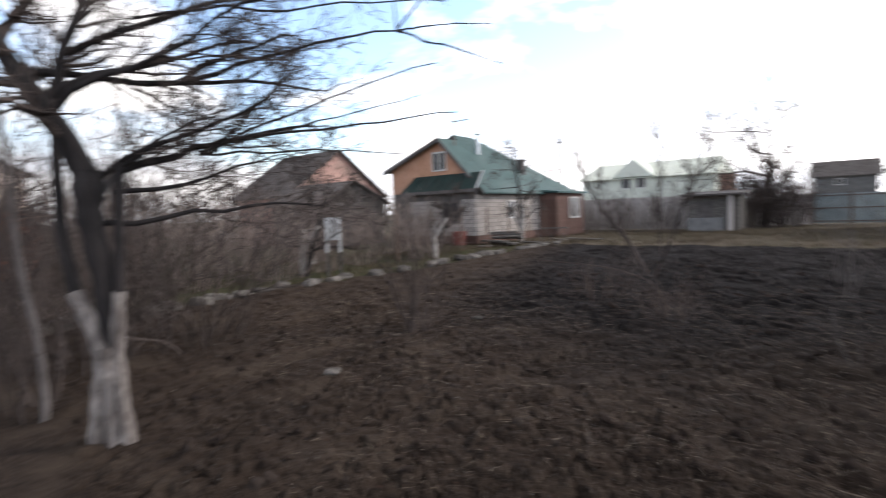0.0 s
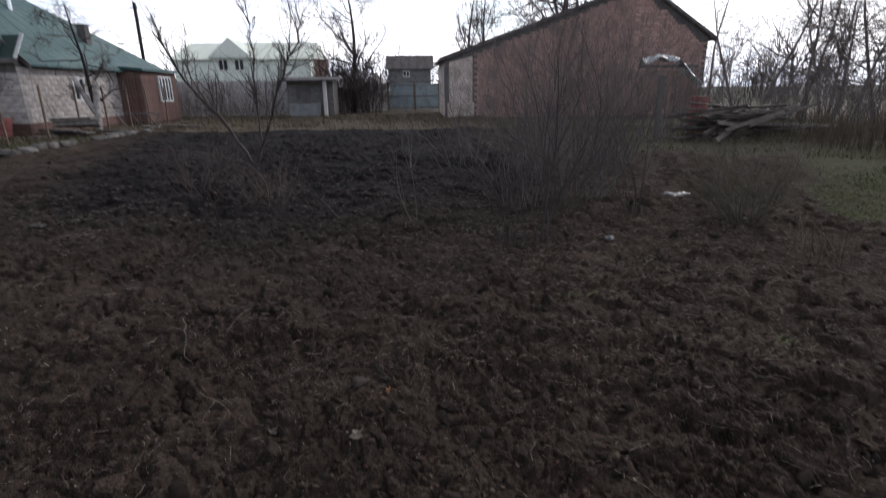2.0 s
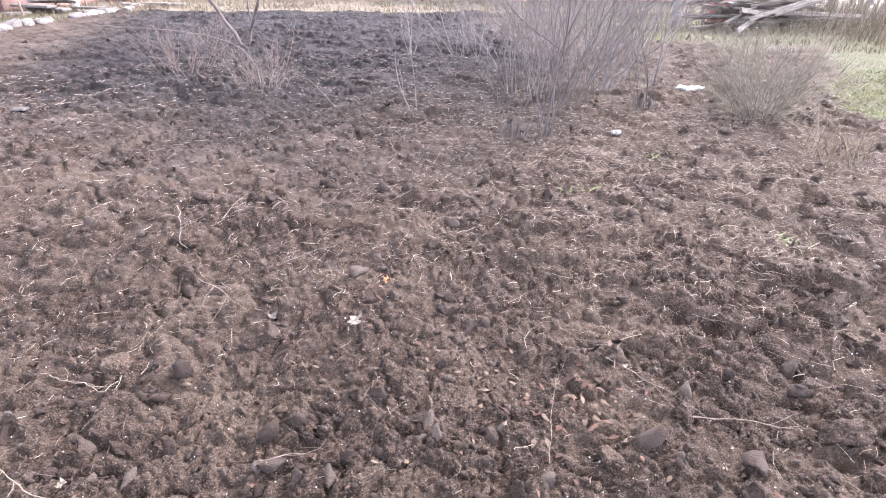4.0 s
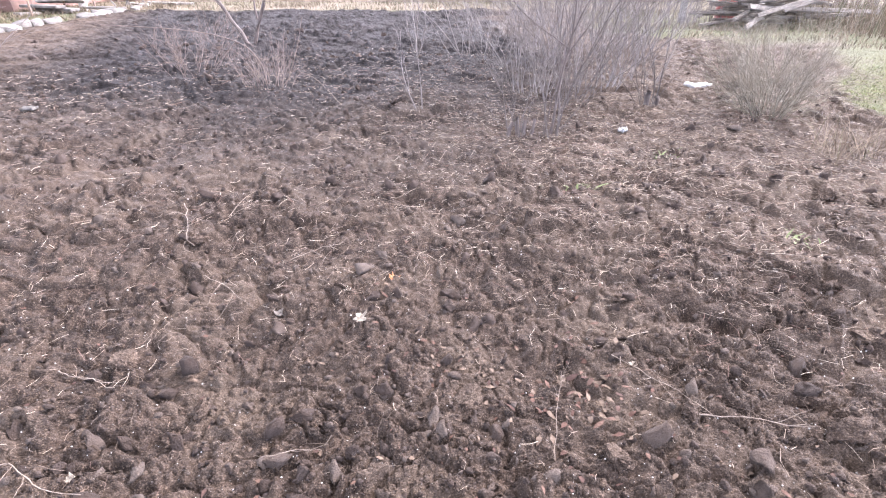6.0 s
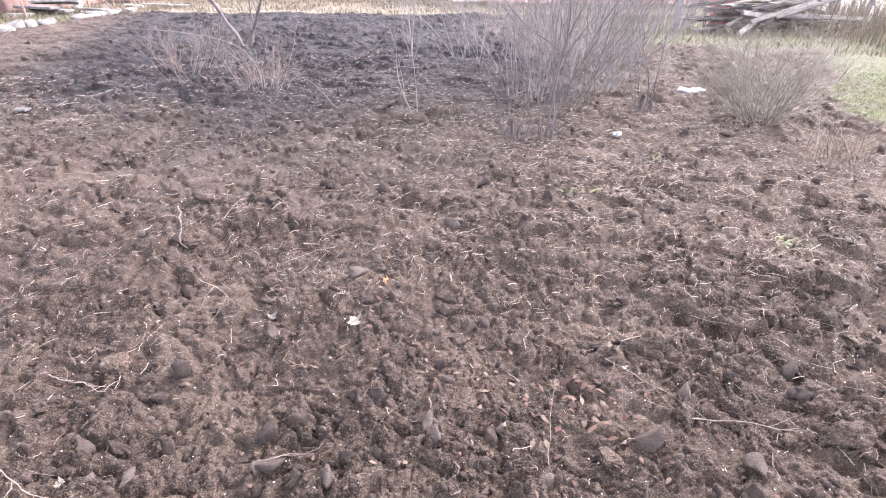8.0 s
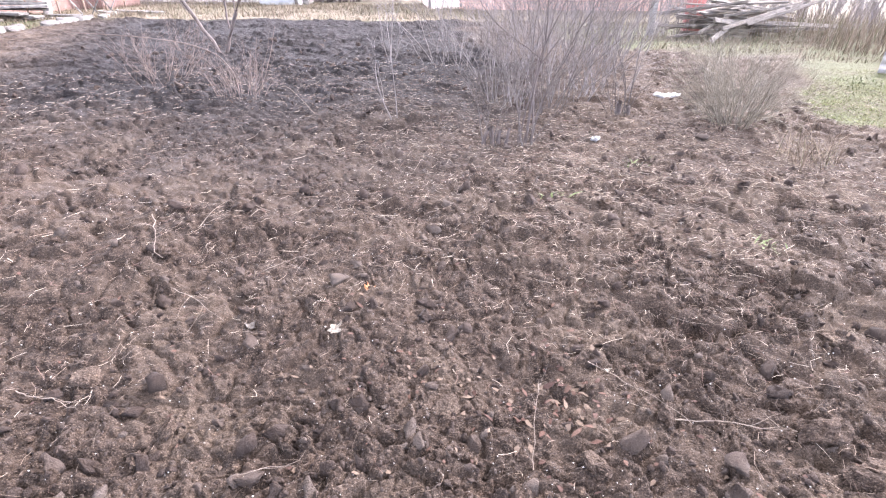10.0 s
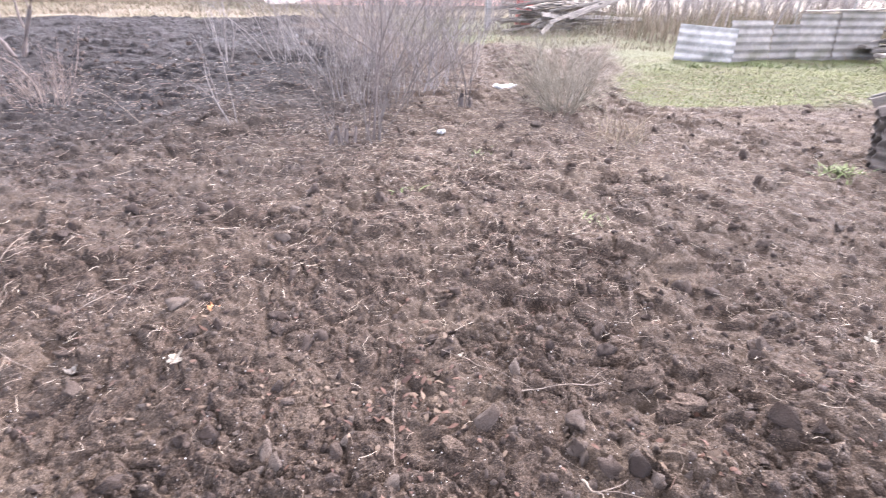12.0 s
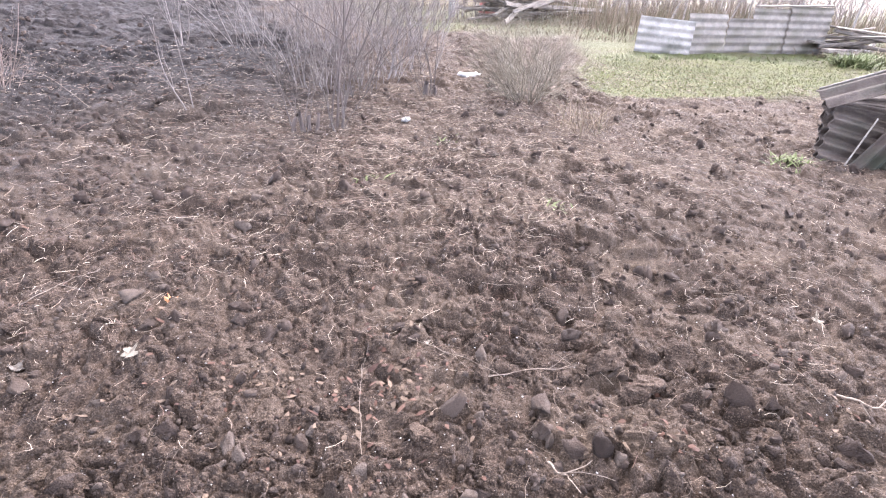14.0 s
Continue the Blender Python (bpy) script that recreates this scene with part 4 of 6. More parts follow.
def old_apple():
    rng = np.random.default_rng(4)
    t = thing("apple_tree", "old bare apple tree with dark forked trunk and whitewashed base", "tree", pose(-4.07, 1.1, 0))

    def limb(start, end, r, tip=0.3, k=9, wig=0.2):
        start, end = np.array(start, float), np.array(end, float)
        line = start + (end - start) * np.linspace(0, 1, k)[:, None]
        line[1:-1] += np.cumsum(rng.normal(0, wig * np.linalg.norm(end - start) / k, (k, 3)), 0)[1:-1] * np.linspace(1, 0.25, k)[1:-1, None]
        return line, r * np.linspace(1, tip, k)

    side = np.array([0.79, 0.62, 0.0])

    def bent(knots, r, tip, k=18):
        """A stem through a few knots of (sideways, forward, up), with uneven girth."""
        f = np.linspace(0, len(knots) - 1, k)
        q = np.stack([np.interp(f, range(len(knots)), [n[a] for n in knots]) for a in range(3)], -1)
        pts = q[:, :1] * side + q[:, 1:2] * np.array([-0.62, 0.79, 0]) + q[:, 2:] * np.array([0, 0, 1.0])
        pts[1:-1] = (pts[:-2] + 2 * pts[1:-1] + pts[2:]) / 4
        return pts, r * np.linspace(1, tip, k) * rng.uniform(0.86, 1.14, k)

    lime = [bent([(-0.12, 0, -0.1), (-0.08, 0, 0.3), (-0.02, 0, 0.62), (-0.1, 0.02, 0.85), (-0.2, 0.02, 1.08)], 0.065, 0.75), bent([(0.1, 0.02, -0.1), (0.08, 0, 0.3), (0.07, 0, 0.65), (0.12, 0, 1.08)], 0.06, 0.7), bent([(0, 0, -0.05), (0.02, 0, 0.4), (0.0, 0, 0.7)], 0.06, 1.2)]
    stems = [bent([(0.02, 0.04, 0.5), (0.0, 0.03, 1.2), (-0.04, 0, 1.6), (-0.02, 0, 1.9)], 0.05, 1.9), bent([(0.1, 0.02, 1.0), (0.13, 0.02, 1.4), (0.16, 0.05, 1.95)], 0.034, 0.85), bent([(-0.19, 0.02, 1.05), (-0.24, 0.0, 1.5), (-0.3, 0.1, 2.2)], 0.045, 0.6)]
    limbs = [limb((-0.02, 0.0, 1.8), (-0.2, -0.55, 2.95), 0.085, 0.5), limb((-0.09, -0.22, 2.26), (0.1, 0.2, 3.4), 0.04, 0.4),
             limb((0.05, 0.15, 1.9), (0.8, 1.2, 2.22), 0.03), limb((-0.13, -0.33, 2.5), (0.75, 1.3, 2.5), 0.028),
             limb((-0.025, -0.08, 2.65), (0.6, 1.0, 3.25), 0.026), limb((0.31, 0.48, 2.5), (0.8, 1.1, 2.85), 0.02),
             limb((-0.02, 0.0, 1.55), (0.7, 1.35, 1.62), 0.022), limb((-0.2, -0.4, 2.6), (-0.6, -1.6, 3.6), 0.045),
             limb((-0.1, -0.2, 2.2), (-1.4, 0.3, 3.1), 0.035), limb((-0.08, -0.2, 2.22), (1.2, 0.7, 2.9), 0.024), limb((0.33, 0.56, 2.02), (0.8, 1.05, 2.6), 0.02),
             limb((0.0, 0.0, 1.7), (-0.9, 0.9, 2.2), 0.03), limb((-0.09, -0.22, 2.28), (0.2, 1.1, 2.95), 0.03), limb((0.02, 0.1, 1.75), (0.6, 1.0, 2.0), 0.02), limb((0.0, 0.05, 1.85), (0.5, 0.6, 2.25), 0.02), limb((0.03, 0.1, 1.9), (0.9, 0.8, 2.35), 0.022)]
    # a few long, nearly bare shoots reach out over the field
    long = [limb((0.31, 0.48, 2.5), (1.24, 1.71, 2.93), 0.020, 0.35, 12, 0.12), limb((1.24, 1.71, 2.93), (1.56, 2.00, 2.98), 0.009, 0.35, 12, 0.12), limb((1.24, 1.71, 2.93), (1.96, 2.06, 2.61), 0.010, 0.35, 12, 0.12), limb((1.24, 1.71, 2.93), (1.39, 1.99, 3.33), 0.011, 0.35, 12, 0.12), limb((1.24, 1.71, 2.93), (1.16, 1.77, 3.24), 0.008, 0.35, 12, 0.12), limb((1.56, 2.00, 2.98), (1.85, 2.10, 2.93), 0.006, 0.35, 12, 0.12), limb((0.2, 0.25, 2.9), (1.46, 2.05, 3.19), 0.012, 0.35, 12, 0.12), limb((0.33, 0.56, 2.02), (1.39, 2.00, 2.72), 0.012, 0.35, 12, 0.12), limb((0.5, 0.75, 2.08), (1.56, 2.01, 2.31), 0.012, 0.35, 12, 0.12), limb((0.5, 0.75, 2.08), (1.21, 1.97, 2.49), 0.009, 0.35, 12, 0.12), limb((0.33, 0.56, 2.02), (1.12, 1.88, 2.02), 0.010, 0.35, 12, 0.12)]
    for l in long:
        put("shoot", mesh_of(*tubes([l], 5), smooth=True), M_BARK, t)
    spurs = ramify(rng, long, [(16, 0.05, 0.5, 0.9, 0.15, 0.0, 4)], 0.0022)
    tagged(put("spurs", mesh_of(*tubes(spurs[0], 3), smooth=True), M_TWIG, t, "short bud spurs"), kind="stuff")
    put("whitewashed_base", mesh_of(*join(*[tubes([l], 9) for l in lime]), smooth=True), M_LIME, t, "whitewashed twin trunk base")
    put("trunk", mesh_of(*join(*[tubes([l], 9) for l in stems]), smooth=True), M_BARK, t)
    for l in limbs:
        put("limb", mesh_of(*tubes([l], 7), smooth=True), M_BARK, t)
    lv = ramify(rng, limbs, [(15, 0.42, 0.45, 0.8, 0.2, 0.02, 6), (10, 0.42, 0.55, 0.85, 0.2, 0.02, 4), (4, 0.35, 0.6, 0.85, 0.2, 0.01, 3)], 0.003)
    put("crown", mesh_of(*join(tubes(lv[0], 4), tubes(lv[1], 3), tubes(lv[2], 3)), smooth=True), M_TWIG, t, "fine dark twigs")


old_apple()
bare_tree("young_tree", "tall slim bare tree behind the back fence", -4.1, 36.1, 10.0, 11, 0.75, twigs=11, fine=0.0115, radius=0.2, bark=M_TWIG, twig=M_TWIG)
bare_tree("young_tree", "small bare tree leaning over the outhouse", -5.3, 34.5, 5.6, 12, 0.6, lean=0.2, fine=0.012)
bare_tree("tall_tree", "tall bare tree with many upright limbs behind the barn", 11.3, 40.0, 17.0, 13, 0.95, stems=4, twigs=9, lean=0.12, radius=0.2, fine=0.011, bark=M_TWIG, twig=M_TWIG)
bare_tree("young_tree", "slim bare tree beyond the barn", 4.6, 46.0, 11.2, 14, 0.6, twigs=8, fine=0.011, bark=M_TWIG, twig=M_TWIG)
bare_tree("young_tree", "slim bare tree beyond the barn", 5.6, 46.0, 11.0, 15, 0.55, twigs=8, fine=0.011, bark=M_TWIG, twig=M_TWIG)
ft = bare_tree("fruit_tree", "dark bare fruit tree with whitewashed foot before the house", -12.0, 20.6, 5.6, 16, 0.85)
put("whitewashed_trunk", mesh_of(*join(tubes([grow(np.random.default_rng(1), (0, 0, -0.1), (0.16, 0, 1), 2.0, 0.15, 6, 0.03, 0.05, 0.6)], 9), tubes([grow(np.random.default_rng(2), (0.05, 0, 0.75), (-0.45, 0, 1), 1.35, 0.11, 5, 0.03, 0.05, 0.7)], 7)), smooth=True), M_LIMEWHITE, ft, "whitewashed trunk")
rng_t = random.Random(6)
for i in range(22):
    a, q = radians(29 + i * 1.3 + rng_t.uniform(-0.6, 0.6)), rng_t.uniform(25, 36)
    a = a if q * math.sin(a) > 16.5 else a + 0.06
    x, y, hh = q * math.sin(a), q * math.cos(a), q * rng_t.uniform(0.21, 0.29)
    bare_tree("old_tree", "gnarled bare tree in the thicket beside the barn", x, y, hh, 30 + i, 0.95, group="thicket trees", lean=0.25, radius=0.085, fine=0.0055, bark=M_FARTWIG, twig=M_FARTWIG, twigs=6)
for i, (x, y, hh) in enumerate([(-14.6, 7.8, 4.2), (-13.7, 10.2, 4.0), (-16.5, 3.2, 4.6), (-13.0, 4.2, 3.6), (-17.5, 9.0, 5.0), (-11.2, 13.4, 3.0), (-11.1, 7.9, 3.4)]):
    ft = bare_tree("fruit_tree", "bare fruit tree with a whitewashed trunk in the garden", x, y, hh, 50 + i, 0.9, group="garden fruit trees", lean=0.2, radius=0.08)
    rng = np.random.default_rng(60 + i)
    put("whitewashed_trunk", mesh_of(*join(tubes([grow(rng, (0, 0, -0.1), (0.05, 0.05, 1), 1.35, 0.1, 6, 0.04, 0.05, 0.85)], 9), tubes([grow(rng, (0, 0, 0.7), (0.5, 0.35, 0.8), 0.8, 0.06, 5, 0.05, 0.05, 0.8)], 7)), smooth=True), M_LIMEWHITE, ft, "whitewashed trunk")


def shrub(name, label, x, y, height, stems, foot, seed, mat=M_SHRUB, twigs=4, spread=0.35, group="", thick=0.009, near=True, fine=0.0015, wig=0.1):
    """A many-stemmed bush: stems from a foot, and a crown of their twigs."""
    rng = np.random.default_rng(seed)
    t = thing(name, label, "shrub", pose(x, y, 0), group)
    limbs = []
    for _ in range(stems):
        a, q = rng.uniform(0, 2 * np.pi), foot * np.sqrt(rng.uniform(0, 1))
        p = np.array([q * np.cos(a), q * np.sin(a), -0.06])
        w = np.array([np.cos(a), np.sin(a), 0]) * rng.uniform(0.05, 1) * spread + rng.normal(0, 0.12, 3)
        limbs.append(grow(rng, p, w + (0, 0, 1), height * rng.uniform(0.45, 1.05), thick * rng.uniform(0.5, 1.6), 9, wig, 0.015, 0.3))
    lv = ramify(rng, limbs, [(twigs, 0.5, 0.6, 0.55, 0.15, 0.05, 5 if near else 4), (3 if near else 2, 0.5, 0.6, 0.6, 0.16, 0.04, 4 if near else 3)], fine)
    if near:
        for l in limbs:
            put("stem", mesh_of(*tubes([l], 5), smooth=True), mat, t)
        put("crown", mesh_of(*join(*[tubes(l, 3) for l in lv]), smooth=True), mat, t, "tangle of thin bare twigs")
    else:
        put("crown", mesh_of(*join(tubes(limbs, 3), *[tubes(l, 3) for l in lv]), smooth=True), mat, t, "tangle of bare stems and twigs")
    return t


# the big currant clump on the field
TALL = "tall bare grey-brown currant bush on the dug field"
for i, (x, y, hh, n, foot, sp) in enumerate([(1.18, 4.72, 1.7, 8, 0.06, 0.4), (0.86, 4.68, 1.2, 5, 0.05, 0.35), (1.75, 6.2, 1.9, 18, 0.22, 0.45), (1.35, 6.6, 1.8, 14, 0.2, 0.4), (2.15, 6.8, 2.1, 22, 0.25, 0.5),
                                             (2.52, 5.8, 1.5, 10, 0.07, 0.55), (2.85, 7.4, 2.1, 22, 0.3, 0.5), (3.2, 8.8, 2.2, 24, 0.35, 0.55), (1.7, 8.4, 2.3, 22, 0.35, 0.5), (2.3, 9.6, 2.3, 22, 0.4, 0.5), (3.9, 9.6, 2.2, 22, 0.4, 0.5), (1.0, 9.8, 2.2, 18, 0.4, 0.5)]):
    shrub("currant_bush", TALL, x, y, hh * (1.2 if y > 6 else 1.05), int(n * 1.25), foot * 1.35, 101 + i, M_DARKSTEM if y < 6.3 else M_SHRUB, spread=sp, twigs=8, group="currant clump", thick=0.0046, fine=0.0014, wig=0.13)
for k, (x, y, hh, r) in enumerate([(2.5, 5.8, 0.22, 0.036), (2.62, 5.84, 0.17, 0.032), (0.8, 4.74, 0.2, 0.02), (0.88, 4.7, 0.24, 0.018), (0.95, 4.76, 0.17, 0.022), (1.0, 4.72, 0.2, 0.016)]):
    st = put("stump", mesh_of(*tubes([grow(np.random.default_rng(300 + k), (0, 0, -0.05), (0.05, 0, 1), hh, r, 7, 0.12, 0, 0.75)], 9), smooth=True), M_TWIG, m=pose(x, y, 0))
    tagged(st, "short brown stub of a cut currant stem", "stump", "stubs in the clump")


def old_currant():
    """The oldest bush of the clump: three thick crooked dark stems and a bough bowed to one side."""
    rng = np.random.default_rng(310)
    limbs = [grow(rng, (0, 0, -0.06), (0.16, 0.1, 1), 1.75, 0.014, 12, 0.13, 0.02, 0.35), grow(rng, (0.06, 0.02, -0.06), (0.3, 0.2, 1), 1.5, 0.011, 12, 0.13, 0.02, 0.35), grow(rng, (-0.05, 0.0, -0.06), (0.02, 0.1, 1), 1.3, 0.009, 12, 0.13, 0.02, 0.35)]
    limbs.append(grow(rng, limbs[0][0][5], (-0.8, 0.1, 0.45), 0.9, 0.007, 12, 0.09, -0.03, 0.35))
    tree_thing("currant_bush", "old bare currant bush with thick crooked dark stems", limbs, [(10, 0.34, 0.5, 0.7, 0.16, 0.04, 5), (4, 0.45, 0.6, 0.7, 0.16, 0.03, 4)], 311, pose(1.2, 4.8, 0), M_TWIG, M_SHRUB, "currant clump", "shrub", fine=0.0015)


old_currant()
shrub("gooseberry_bush", "low wide olive-stemmed gooseberry bush by the grass", 3.6, 5.35, 1.0, 70, 0.22, 120, M_SHRUB_Y, 10, 1.15, thick=0.004, wig=0.14, fine=0.0014)
shrub("sapling", "thin bare sapling standing alone on the field", 0.0, 5.45, 1.4, 2, 0.03, 109, twigs=5, spread=0.15, thick=0.007)
shrub("sapling", "thin bare sapling standing farther out on the field", -0.1, 9.9, 1.4, 3, 0.05, 110, twigs=5, spread=0.25, thick=0.01)
shrub("weed_clump", "reddish dry weed stalks arching over the field", -1.95, 6.95, 0.6, 26, 0.3, 111, M_REDTWIG, 6, 0.9, thick=0.0032, fine=0.0015)
shrub("weed_clump", "reddish dry weed stalks arching over the field", -3.35, 8.0, 0.75, 34, 0.4, 112, M_REDTWIG, 6, 0.8, thick=0.0036, fine=0.0016)
shrub("garden_bush", "bare brown bush near the apple tree", -4.5, 4.8, 2.0, 16, 0.12, 113, M_TWIG, 6, 0.45, thick=0.012, fine=0.0018)
for i, (x, y, hh) in enumerate([(-10.8, 2.2, 1.2), (-11.3, 3.8, 1.9), (-11.6, 5.4, 1.8), (-11.2, 7.2, 2.0), (-11.9, 9.0, 1.7), (-12.4, 11.0, 1.9), (-11.8, 13.4, 1.7), (-12.6, 15.0, 1.6), (-10.6, 0.6, 2.3), (-9.4, -0.8, 2.0),
                               (-13.6, 1.4, 1.6), (-14.2, 4.8, 2.4), (-13.0, 6.4, 2.1), (-14.4, 8.4, 2.3), (-15.2, 11.6, 2.2), (-16.4, 6.0, 2.6), (-15.0, 0.2, 1.8), (-8.6, -1.6, 1.9), (-14.5, 14.5, 2.0), (-16.8, 13.0, 2.2)]):
    shrub("hedge_bush", "bare tangled brown bush along the garden edge", x, y, hh, 34, 0.6, 130 + i, M_HEDGETWIG, 7, 0.75, "garden edge bushes", thick=0.012, near=False, fine=0.006)
shrub("hedge_bush", "bare tangled brown bush beside the apple tree", -5.4, 0.8, 2.0, 26, 0.35, 160, M_TWIG, 7, 0.45, "garden edge bushes", thick=0.01)
shrub("hedge_bush", "low bare bush under the apple tree", -6.8, 1.6, 1.9, 36, 0.7, 161, M_TWIG, 8, 0.6, "garden edge bushes", thick=0.008, near=False)
for k in range(7):
    az, q = radians(-84 + 3.0 * k), 7.2 + 1.3 * (k % 3)
    shrub("hedge_bush", "bare dark tangled bush behind the apple tree", q * math.sin(az), q * math.cos(az), 2.1 + 0.5 * ((k * 7) % 3), 26, 0.6, 162 + k, M_TWIG, 7, 0.6, "garden edge bushes", thick=0.012, near=False, fine=0.005, wig=0.14)
for k, (x, y, hh) in enumerate([(-5.2, 35.2, 2.6), (-4.4, 35.4, 3.4), (-3.6, 35.6, 3.0), (-2.9, 36.0, 2.4)]):
    shrub("hedge_bush", "dense dark bush round the foot of the slim tree", x, y, hh, 40, 0.7, 200 + k, M_TWIG, 8, 0.6, "bushes by the back fence", thick=0.016, near=False, fine=0.011)
rng_b = random.Random(12)
belt = [(-13.2, 30.4, 1.8), (-12.4, 31.2, 2.2), (-11.6, 31.6, 1.7), (-9.5, 31.6, 1.8), (-10.5, 32, 2.2), (-8.6, 32.4, 2.0), (-6.0, 35, 2.6), (-4.2, 35.2, 2.4), (-2.8, 39.5, 2.8), (-5, 41, 3), (-3, 44, 3.4)]
belt += [(12.6 + i * 0.95, 25.2 - i * 0.72 + rng_b.uniform(-1, 1), 2.8 + rng_b.uniform(-0.4, 0.5)) for i in range(14)]
belt += [(13.0 + i * 1.1, 19.2 - i * 0.8 + rng_b.uniform(-0.8, 0.8), 2.2 + rng_b.uniform(-0.5, 0.5)) for i in range(9)]
for i, (x, y, hh) in enumerate(belt):
    shrub("wild_bush", "tangled bare wild bush of the overgrown plot edge", x, y, hh, 26, 1.1, 170 + i, M_FARTWIG, 5, 0.75, "wild bushes", thick=0.016, near=False, fine=0.007)


def leaning_sapling():
    """A young plum: two leaning stems and a leader, with upright shoots."""
    rng = np.random.default_rng(77)

    def stem(knots, r, k=14):
        f = np.linspace(0, len(knots) - 1, k)
        q = np.stack([np.interp(f, range(len(knots)), [n[a] for n in knots]) for a in range(3)], -1)
        q[1:-1] = (q[:-2] + 2 * q[1:-1] + q[2:]) / 4 + rng.normal(0, 0.02, (k - 2, 3))
        return q, r * np.linspace(1, 0.3, k)

    limbs = [stem([(0, 0, -0.1), (-0.41, 0.05, 0.75), (-1.04, 0.1, 1.45), (-1.4, 0.1, 2.05), (-1.7, 0.1, 2.6)], 0.04),
             stem([(0.08, 0, -0.1), (0.48, -0.1, 0.8), (0.73, -0.1, 1.58), (1.1, -0.05, 2.3), (1.3, 0, 2.9)], 0.038),
             stem([(0.25, -0.05, 0.45), (0.18, 0.1, 1.2), (0.22, 0.1, 2.4), (0.2, 0.15, 3.2)], 0.02)]
    ups = []
    for pts, rad in limbs:
        for f in (3, 4, 5, 6, 7, 8, 9, 10, 11, 12):
            ups.append(grow(rng, pts[f], (rng.normal(0, 0.35), rng.normal(0, 0.3), 1), rng.uniform(0.5, 1.15) * (0.6 if pts is limbs[2][0] else 1), 0.012, 14, 0.09, 0.05, 0.3))
    tree_thing("plum_sapling", "young bare plum with leaning stems and upright shoots", limbs + ups, [(15, 0.3, 0.6, 0.75, 0.16, 0.06, 5), (4, 0.45, 0.6, 0.7, 0.16, 0.04, 4)], 78, pose(-3.45, 11.2, 0), M_TWIG, M_TWIG, sides=(6, 3, 3, 3), fine=0.0042)


def arching_cane():
    """A long bramble cane that rises from the weeds and bows over the field."""
    rng = np.random.default_rng(79)
    knots = [(0, 0, -0.05), (-0.02, 0, 0.28), (-0.2, 0.05, 0.5), (-0.6, 0.15, 0.62), (-1.2, 0.25, 0.68), (-2.05, 0.3, 0.72)]
    f = np.linspace(0, 5, 26)
    q = np.stack([np.interp(f, range(6), [n[a] for n in knots]) for a in range(3)], -1)
    for _ in range(3):
        q[1:-1] = (q[:-2] + 2 * q[1:-1] + q[2:]) / 4
    t = thing("bramble_cane", "long reddish bramble cane bowing over the dug soil", "cane", pose(-1.98, 6.95, 0))
    put("stem", mesh_of(*tubes([(q, 0.0085 * np.linspace(1, 0.45, 26))], 6), smooth=True), M_REDTWIG, t)
    for i in (8, 13, 16, 21):
        put("side_twig", mesh_of(*tubes([grow(rng, q[i], (rng.normal(0, 0.3), 0, -0.8), rng.uniform(0.12, 0.26), 0.004, 6, 0.14, 0, 0.4)], 4), smooth=True), M_REDTWIG, t)
    for k in range(3):
        put("shoot", mesh_of(*tubes([grow(rng, (0.1 + 0.05 * k, 0.05, -0.05), (0.28 + 0.1 * k, 0.1, 1), 0.6 + 0.16 * k, 0.006, 9, 0.07, 0, 0.4)], 5), smooth=True), M_REDTWIG, t)


arching_cane()
leaning_sapling()


# ---- slate sheets standing on edge ----
def corrugated(w, h, wave=0.15, depth=0.034, thick=0.008):
    """A sheet in the xz plane, corrugation running along x; closed."""
    n = int(h / wave * 10)
    z = np.linspace(0, h, n + 1)
    y = depth / 2 * np.sin(z / wave * 2 * np.pi)
    bm = bmesh.new()
    rings = []
    for x in (0, w):
        rings.append([bm.verts.new((x, a, b)) for a, b in zip(y, z)] + [bm.verts.new((x, a + thick, b)) for a, b in zip(y[::-1], z[::-1])])
    k = len(rings[0])
    for i in range(k):
        bm.faces.new((rings[0][i], rings[1][i], rings[1][(i + 1) % k], rings[0][(i + 1) % k]))
    half = k // 2
    for r in rings:
        for i in range(half - 1):
            bm.faces.new((r[i], r[i + 1], r[k - 2 - i], r[k - 1 - i]))
    bmesh.ops.recalc_face_normals(bm, faces=bm.faces)
    return bm


def sheet(label, m, w, h, mat=M_SLATE, group="standing slate sheets"):
    bm = corrugated(w, h)
    me = bpy.data.meshes.new("m")
    bm.to_mesh(me)
    bm.free()
    return tagged(put("slate_sheet", me, mat, m=m), label, "roofing sheet", group)


for x, y, turn, w, h, tilt in [(8.2, 8.65, -32, 1.08, 0.72, -14), (9.12, 8.2, -4, 1.0, 0.8, -8), (10.15, 8.15, -3, 0.72, 0.72, -5), (10.8, 8.12, -6, 1.0, 0.92, -6), (11.75, 7.98, -8, 1.15, 0.98, -6)]:
    old = x > 8.5
    sheet("weathered %s corrugated slate sheet standing on edge in the grass" % ("brownish" if old else "pale grey"), pose(x, y, -0.04, tilt, 0 if old else 3, turn), w, h, M_SLATE_B if old else M_SLATE)


